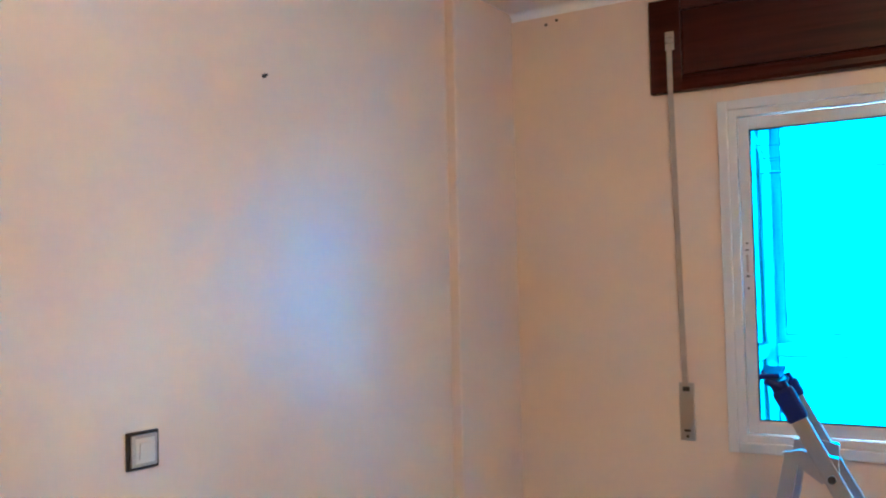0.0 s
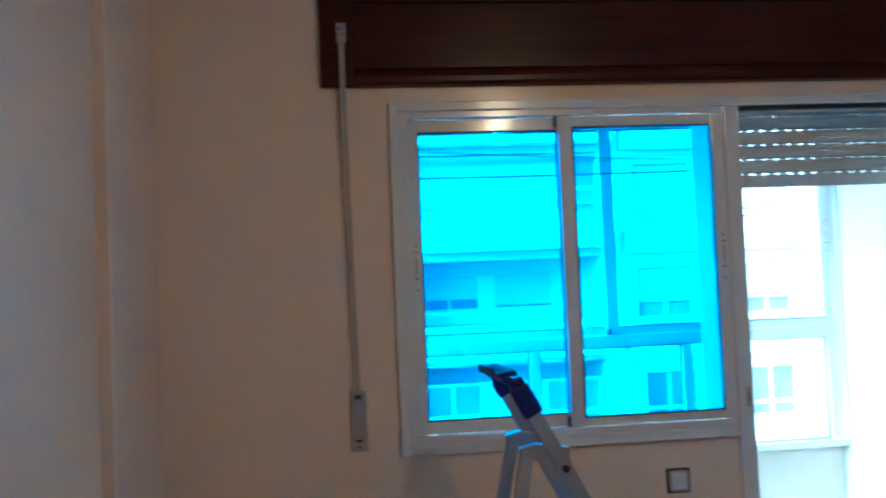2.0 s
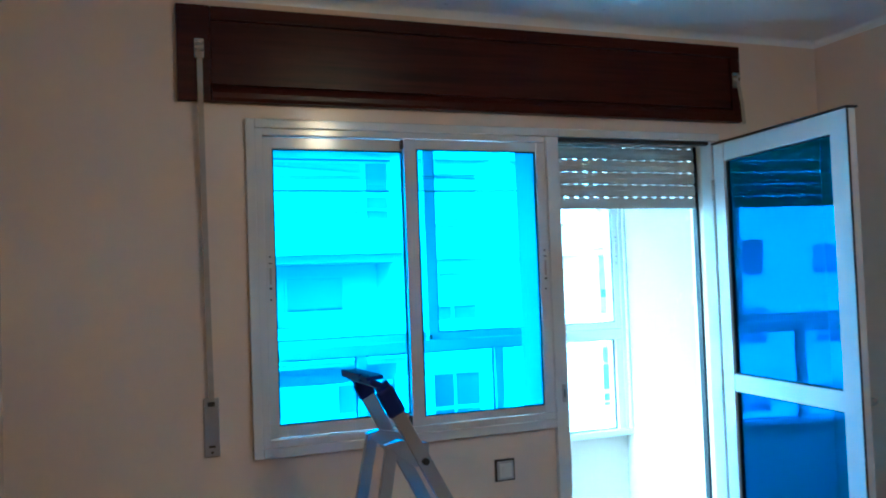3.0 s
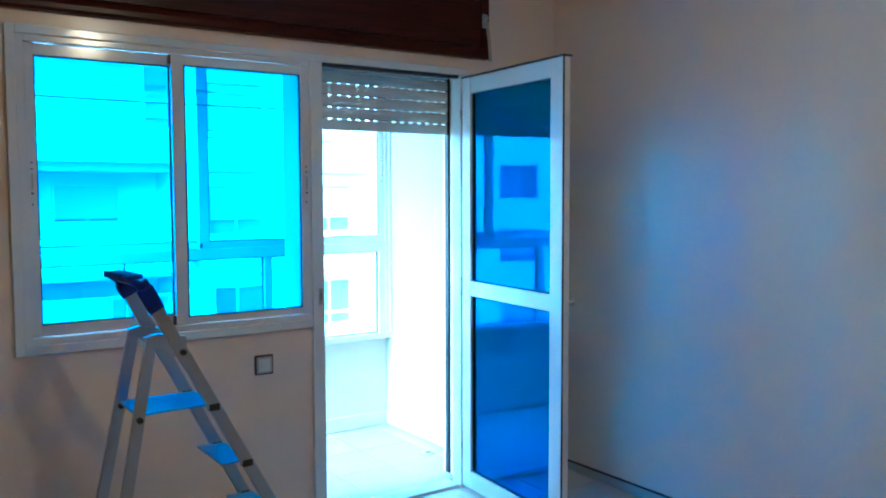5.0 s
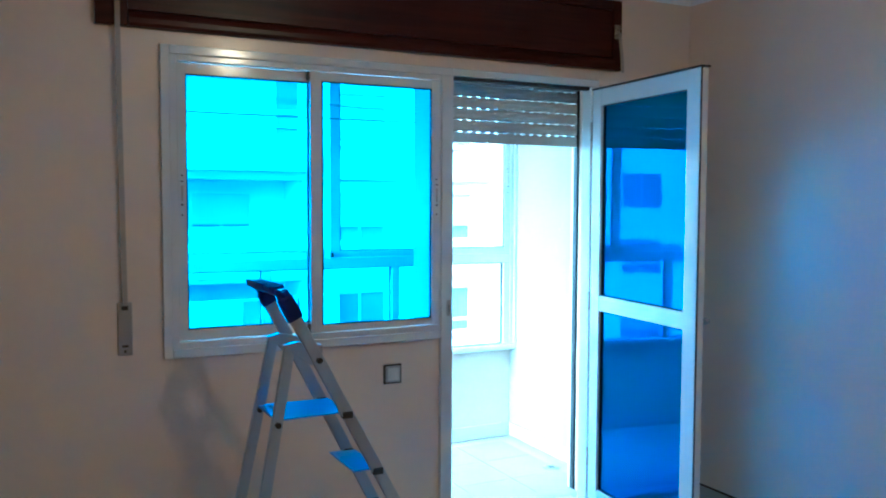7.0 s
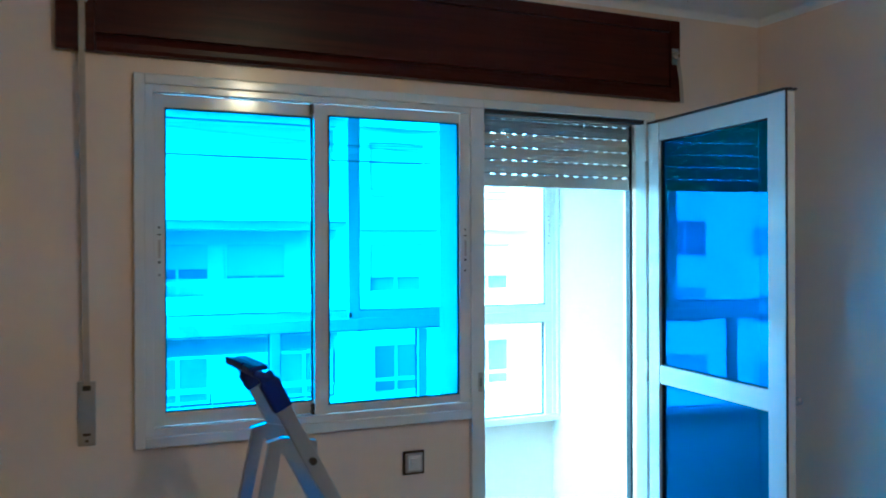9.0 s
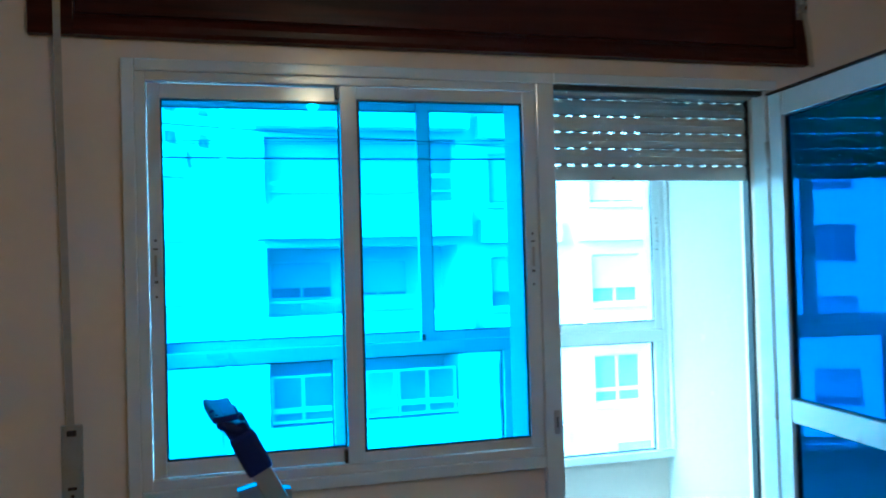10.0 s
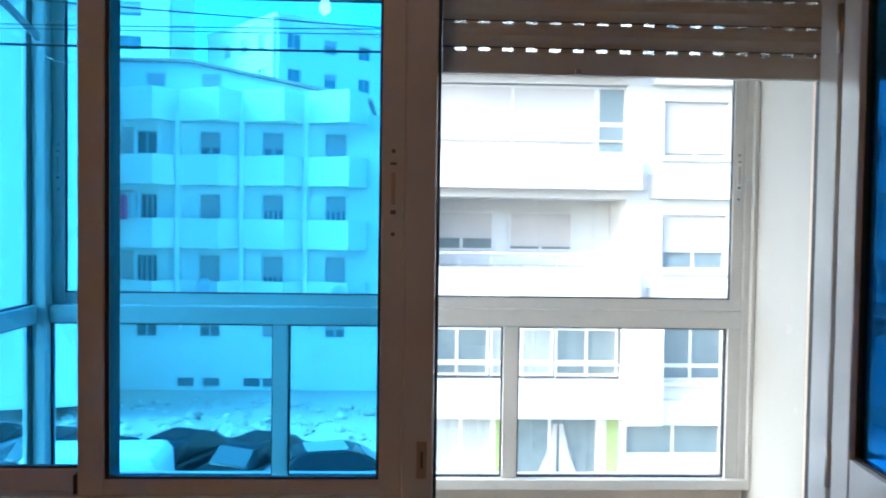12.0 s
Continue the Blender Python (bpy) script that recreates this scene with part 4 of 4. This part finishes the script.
for k in range(NB):
    x1 = -0.25 - k * BAY
    x0 = x1 - BAY + 0.22
    for z in floors_b[1:] + [12.4]:
        hgt = 1.15 if z < 12 else 1.25
        zz = z - 0.15
        out = [(x0, -0.002), (x0, -0.45), (x1 - 0.75, -1.45), (x1, -0.25), (x1, -0.002)]
        slab = part("balcony", prism(out, zz - 0.22, zz, "z"), FACADE_B, B, "", BMX)
        front = [(x0, -0.45), (x1 - 0.75, -1.45), (x1 - 0.75, -1.31), (x0, -0.32)]
        part("parapet", prism(front, zz + 0.001, zz + hgt, "z"), FACADE_B, slab, "", BMX)
        part("parapet", prism([(x1 - 0.749, -1.45), (x1, -0.25), (x1, -0.003), (x1 - 0.12, -0.003), (x1 - 0.12, -0.22), (x1 - 0.749, -1.25)], zz + 0.001, zz + hgt, "z"), FACADE_B, slab, "", BMX)
    part("fin", boxes((x0 - 0.21, x0 - 0.01, -0.45, -0.002, 2.3, 12.4)), FACADE_B, B, "", BMX)
for at in ((-12.6, 39.9, 5.2), (-8.7, 40.0, -1.7), (-2.6, 40.1, -2.0)):
    dish(at, 0.42, (-0.5, -1, 0.4))
for x, z, mt, nm in ((-12.6, 1.9, CLOTH_PINK, "pink"), (-12.0, 2.0, CLOTH_WHITE, "white"), (-12.9, -1.1, CLOTH_WHITE, "white")):
    bm = bmesh.new()
    bmesh.ops.create_grid(bm, x_segments=6, y_segments=4, size=0.5)
    for v in bm.verts:
        v.co = Vector((v.co.x * 0.7, 0.05 * math.sin(v.co.x * 14), v.co.y * 1.1))
    bmesh.ops.solidify(bm, geom=bm.faces[:], thickness=0.02)
    solid("laundry", bm, mt, nm + " washing hung over a balcony front", "laundry", "laundry", m=Matrix.Translation((x, 40.2, z)))


def plain_block(x, y, w, d, h, turn, label, rows, cols, z_first=1.2, pitch=2.9, mat=None, loggia=False):
    """A far block: walls on two sides with real window openings, roof edge, aerials."""
    m = Matrix.Translation((x, y, GZ)) @ Matrix.Rotation(radians(turn), 4, "Z")
    ob = thing("apartment_building", (x, y, GZ), label, "building", "apartment buildings")
    mat = mat or FACADE_B
    hs = []
    step_ = w / cols
    for c in range(cols):
        for r in range(rows):
            a = c * step_ + step_ * 0.24
            ww = step_ * (0.58 if c % 2 and loggia else 0.36)
            hs.append((a, a + ww, z_first + r * pitch, z_first + r * pitch + (1.55 if c % 2 and loggia else 1.25)))
    part("wall", holed(0, w, 0, h, 0, 0.3, hs), mat, ob, "", m)
    m2 = m @ Matrix.Rotation(radians(90), 4, "Z")
    hs2 = [(1.6 + k * 3.0, 2.7 + k * 3.0, z_first + r * pitch, z_first + r * pitch + 1.25) for k in range(int((d - 2) / 3.0)) for r in range(rows)]
    part("wall", holed(0.31, d, 0, h, 0, 0.3, hs2), mat, ob, "", m2 @ Matrix.Translation((0, 0, 0)))
    part("core", boxes((0.9, w, 0.9, d, 0, h - 0.3)), mat, ob, "", m)
    part("roof", boxes((-0.3, w + 0.3, -0.3, d + 0.3, h, h + 0.35)), mat, ob, "", m)
    for i, (a, b, z0, z1) in enumerate(hs):
        ext_window(ob, a + 0.005, b - 0.005, z0 + 0.005, z1 - 0.005, 0.13, m, blind=rnd.choice((0, 0, 0.4, 0.8)), bars=1)
    flip = m2 @ Matrix.Scale(-1, 4, (0, 1, 0))
    for i, (a, b, z0, z1) in enumerate(hs2):
        ext_window(ob, a + 0.005, b - 0.005, z0 + 0.005, z1 - 0.005, -0.17, flip, blind=rnd.choice((0, 0, 0.4, 0.8)), bars=1)
    for k in range(7):
        px, py, ph = rnd.uniform(0.5, w - 0.5), rnd.uniform(0.5, d - 0.5), rnd.uniform(0.8, 2.6)
        an = bmesh.new()
        cyl(an, (px, py, h + 0.3), (px, py, h + 0.35 + ph), 0.05, n=6)
        if k % 2:
            cyl(an, (px - 0.6, py, h + 0.25 + ph), (px + 0.6, py, h + 0.25 + ph), 0.03, n=5)
            cyl(an, (px - 0.4, py, h + 0.05 + ph * 0.9), (px + 0.4, py, h + 0.05 + ph * 0.9), 0.03, n=5)
        else:
            box(an, px - 0.5, px + 0.5, py - 0.5, py + 0.5, h + 0.34, h + 1.2)
        part("aerial" if k % 2 else "roof_tank", an, RAILMAT, ob, "", m)
    return ob


plain_block(-10.5, 72, 22, 12, 23.9, 40, "tall pale apartment block with aerials on its roof", 8, 6)
plain_block(-26.4, 29.5, 15.5, 12, 15.2, 17, "cream apartment block with wide dark loggia windows", 5, 5, loggia=True)
plain_block(-37.5, 74, 17.2, 12, 31.0, 4, "tall plain block behind the stepped building", 10, 3)
plain_block(-52, 22, 14, 10, 8.0, -50, "low cream house block up the street", 2, 4)


# parked cars
def car(x, y, turn, paint, label, van=False):
    m = Matrix.Translation((x, y, GZ + 0.02)) @ Matrix.Rotation(radians(turn), 4, "Z")
    c = thing("car" if not van else "van", (x, y, GZ + 0.02), label, "van" if van else "car", "parked vehicles")
    prof = ([(-2.2, 0.32), (-2.25, 0.9), (-2.2, 1.62), (-2.05, 1.82), (0.75, 1.82), (1.35, 1.16), (2.0, 0.95), (2.1, 0.36)] if van else
            [(-2.05, 0.32), (-2.1, 0.75), (-1.95, 0.92), (-1.5, 0.97), (1.0, 0.95), (1.9, 0.82), (2.08, 0.6), (2.05, 0.32)])
    b = prism(prof, -0.86, 0.86, "y")
    for v in b.verts:
        if v.co.z > (1.2 if van else 0.85):
            v.co.y *= 0.94
    bmesh.ops.bevel(b, geom=b.edges[:], offset=0.11, segments=3, profile=0.6, affect="EDGES", clamp_overlap=True)
    part("body", b, paint, c, "", m, True)
    if not van:
        b = prism([(-1.75, 0.93), (-1.25, 1.40), (-0.9, 1.47), (0.15, 1.46), (0.45, 1.38), (1.15, 0.93)], -0.74, 0.74, "y")
        for v in b.verts:
            if v.co.z > 1.2:
                v.co.y *= 0.80
        bmesh.ops.bevel(b, geom=b.edges[:], offset=0.13, segments=4, profile=0.5, affect="EDGES", clamp_overlap=True)
        cab = part("cabin", b, CARGLASS, c, "dark window glass", m, True)
        part("windscreen", prism([(0.50, 1.345), (0.52, 1.36), (1.06, 1.02), (1.04, 1.00)], -0.56, 0.56, "y"), CARSCREEN, cab, "", m)
        part("rear_window", prism([(-1.66, 1.02), (-1.68, 1.035), (-1.31, 1.385), (-1.29, 1.37)], -0.54, 0.54, "y"), CARSCREEN, cab, "", m)
        part("car_roof", boxes((-0.95, 0.12, -0.46, 0.46, 1.45, 1.482), bevel=0.015), paint, cab, "", m)
    else:
        part("windscreen", prism([(0.83, 1.72), (0.85, 1.72), (1.30, 1.22), (1.28, 1.20)], -0.7, 0.7, "y"), CARGLASS, c, "dark window glass", m @ Matrix.Translation((0.04, 0, 0.02)))
    for wx in (-1.35, 1.35):
        for wy in (-0.80, 0.80):
            w = part("wheel", cyl(bmesh.new(), (wx, wy - 0.10, 0.31), (wx, wy + 0.10, 0.31), 0.31, n=18), TYRE, c, "", m, True)
            part("rim", cyl(bmesh.new(), (wx, wy - 0.108, 0.31), (wx, wy + 0.108, 0.31), 0.19, n=14), RAILMAT, w, "", m)
    for wy in (-0.6, 0.6):
        part("headlight", boxes((1.98 if not van else 1.95, 2.10 if not van else 2.08, wy - 0.17, wy + 0.17, 0.62, 0.76), bevel=0.02), CLOTH_WHITE, c, "", m)


car(-7.3, 21.3, 183, CAR_WHITE, "white delivery van parked at the kerb", True)
car(-12.6, 21.4, 177, CAR_WHITE, "white van parked along the lot", True)
car(-5.4, 24.5, 70, CAR_DARK, "dark hatchback parked beside the open lot")
car(-3.2, 24.2, 64, CAR_DARK, "black car parked beside the open lot")
car(-8.6, 24.6, 72, CAR_DARK, "dark saloon parked beside the open lot")
car(-11.2, 25.3, 74, CAR_GREY, "silver car parked beside the open lot")
car(-1.1, 23.0, 14, CAR_GREY, "silver car parked by the corner")
car(-16.0, 26.0, 75, CAR_DARK, "dark car parked beside the open lot")
car(4.5, 19.6, 0, CAR_DARK, "dark car parked before the shop")

# street lamp by the corner of the lot
sl_ = thing("street_lamp", (-14.5, 24.0, GZ), "grey street lamp with a curved arm", "street lamp")
part("pole", cyl(bmesh.new(), (-14.5, 24, GZ), (-14.5, 24, GZ + 5.2), 0.09, 0.06, n=10), RAILMAT, sl_, smooth=True)
part("arm", tube([(-14.5 + 1.3 * math.sin(k * 0.2), 24, GZ + 5.2 + 0.9 * (1 - math.cos(k * 0.22))) for k in range(8)], 0.045), RAILMAT, sl_, smooth=True)
part("lamp_head", boxes((-13.4, -12.75, 23.88, 24.12, GZ + 5.95, GZ + 6.1), bevel=0.03), DISHMAT, sl_)

# rubble and weeds on the lot
rb = bmesh.new()
rr = random.Random(11)
for k in range(260):
    x, y, s = rr.uniform(-14, -0.6), rr.uniform(27.5, 40), rr.uniform(0.05, 0.28)
    v = bmesh.ops.create_icosphere(rb, subdivisions=1, radius=s)["verts"]
    for p in v:
        p.co = Vector((p.co.x * rr.uniform(0.8, 1.3), p.co.y * rr.uniform(0.8, 1.3), p.co.z * rr.uniform(0.4, 0.8)))
    bmesh.ops.translate(rb, vec=(x, y, GZ + s * 0.2 - 0.075 * (y - 26)), verts=v)
solid("rubble", rb, STONE, "scattered broken stone on the lot", "rubble", kind="stuff")
wv, wf = [], []
for k in range(26):
    cx, cy, n = rr.uniform(-9, -0.5), rr.uniform(28, 38), rr.randint(8, 22)
    for j in range(n):
        a, h, s = rr.uniform(0, 6.28), rr.uniform(0.02, 0.32), rr.uniform(0.04, 0.10)
        p = Vector((cx + 0.4 * math.cos(a) * rr.random(), cy + 0.4 * math.sin(a) * rr.random(), GZ + h - 0.075 * (cy - 26)))
        i = len(wv)
        d1, d2 = Vector((rr.uniform(-1, 1), rr.uniform(-1, 1), rr.uniform(-0.3, 0.9))).normalized() * s, Vector((rr.uniform(-1, 1), rr.uniform(-1, 1), rr.uniform(-0.5, 0.5))).normalized() * s * 0.5
        wv += [tuple(p), tuple(p + d1 + d2), tuple(p + d1 * 2), tuple(p + d1 - d2)]
        wf.append((i, i + 1, i + 2, i + 3))
me = bpy.data.meshes.new("weeds")
me.from_pydata(wv, [], wf)
me.materials.append(LEAF)
tagged(new("weeds", me), "low green weeds among the rubble", "weeds", kind="stuff")


# ---------------------------------------------------------------- floor tiles, last
tile_mesh = mesh_of("tile", boxes((-0.1645, 0.1645, -0.1645, 0.1645, -0.012, 0.0)), TILE)
room_tile = mesh_of("tile", boxes((-0.1645, 0.1645, -0.1645, 0.1645, -0.012, 0.0)), ROOMTILE)
for i in range(-2, 6):
    for j in range(3):
        cx, cy = -0.46 + 0.333 * (i + 2) - 0.02, YO + 0.17 + 0.333 * j
        if cx + 0.166 > BXR:
            continue
        ob = new("tile", tile_mesh)
        ob.parent = bfloor
        ob.matrix_basis = Matrix.Translation((cx, cy, BFZ))
for i in range(12):
    for j in range(17):
        ob = new("tile", room_tile)
        ob.parent = floor
        ob.matrix_basis = Matrix.Translation((XL + 0.17 + 0.334 * i, YB + 0.17 + 0.334 * j, 0.0))
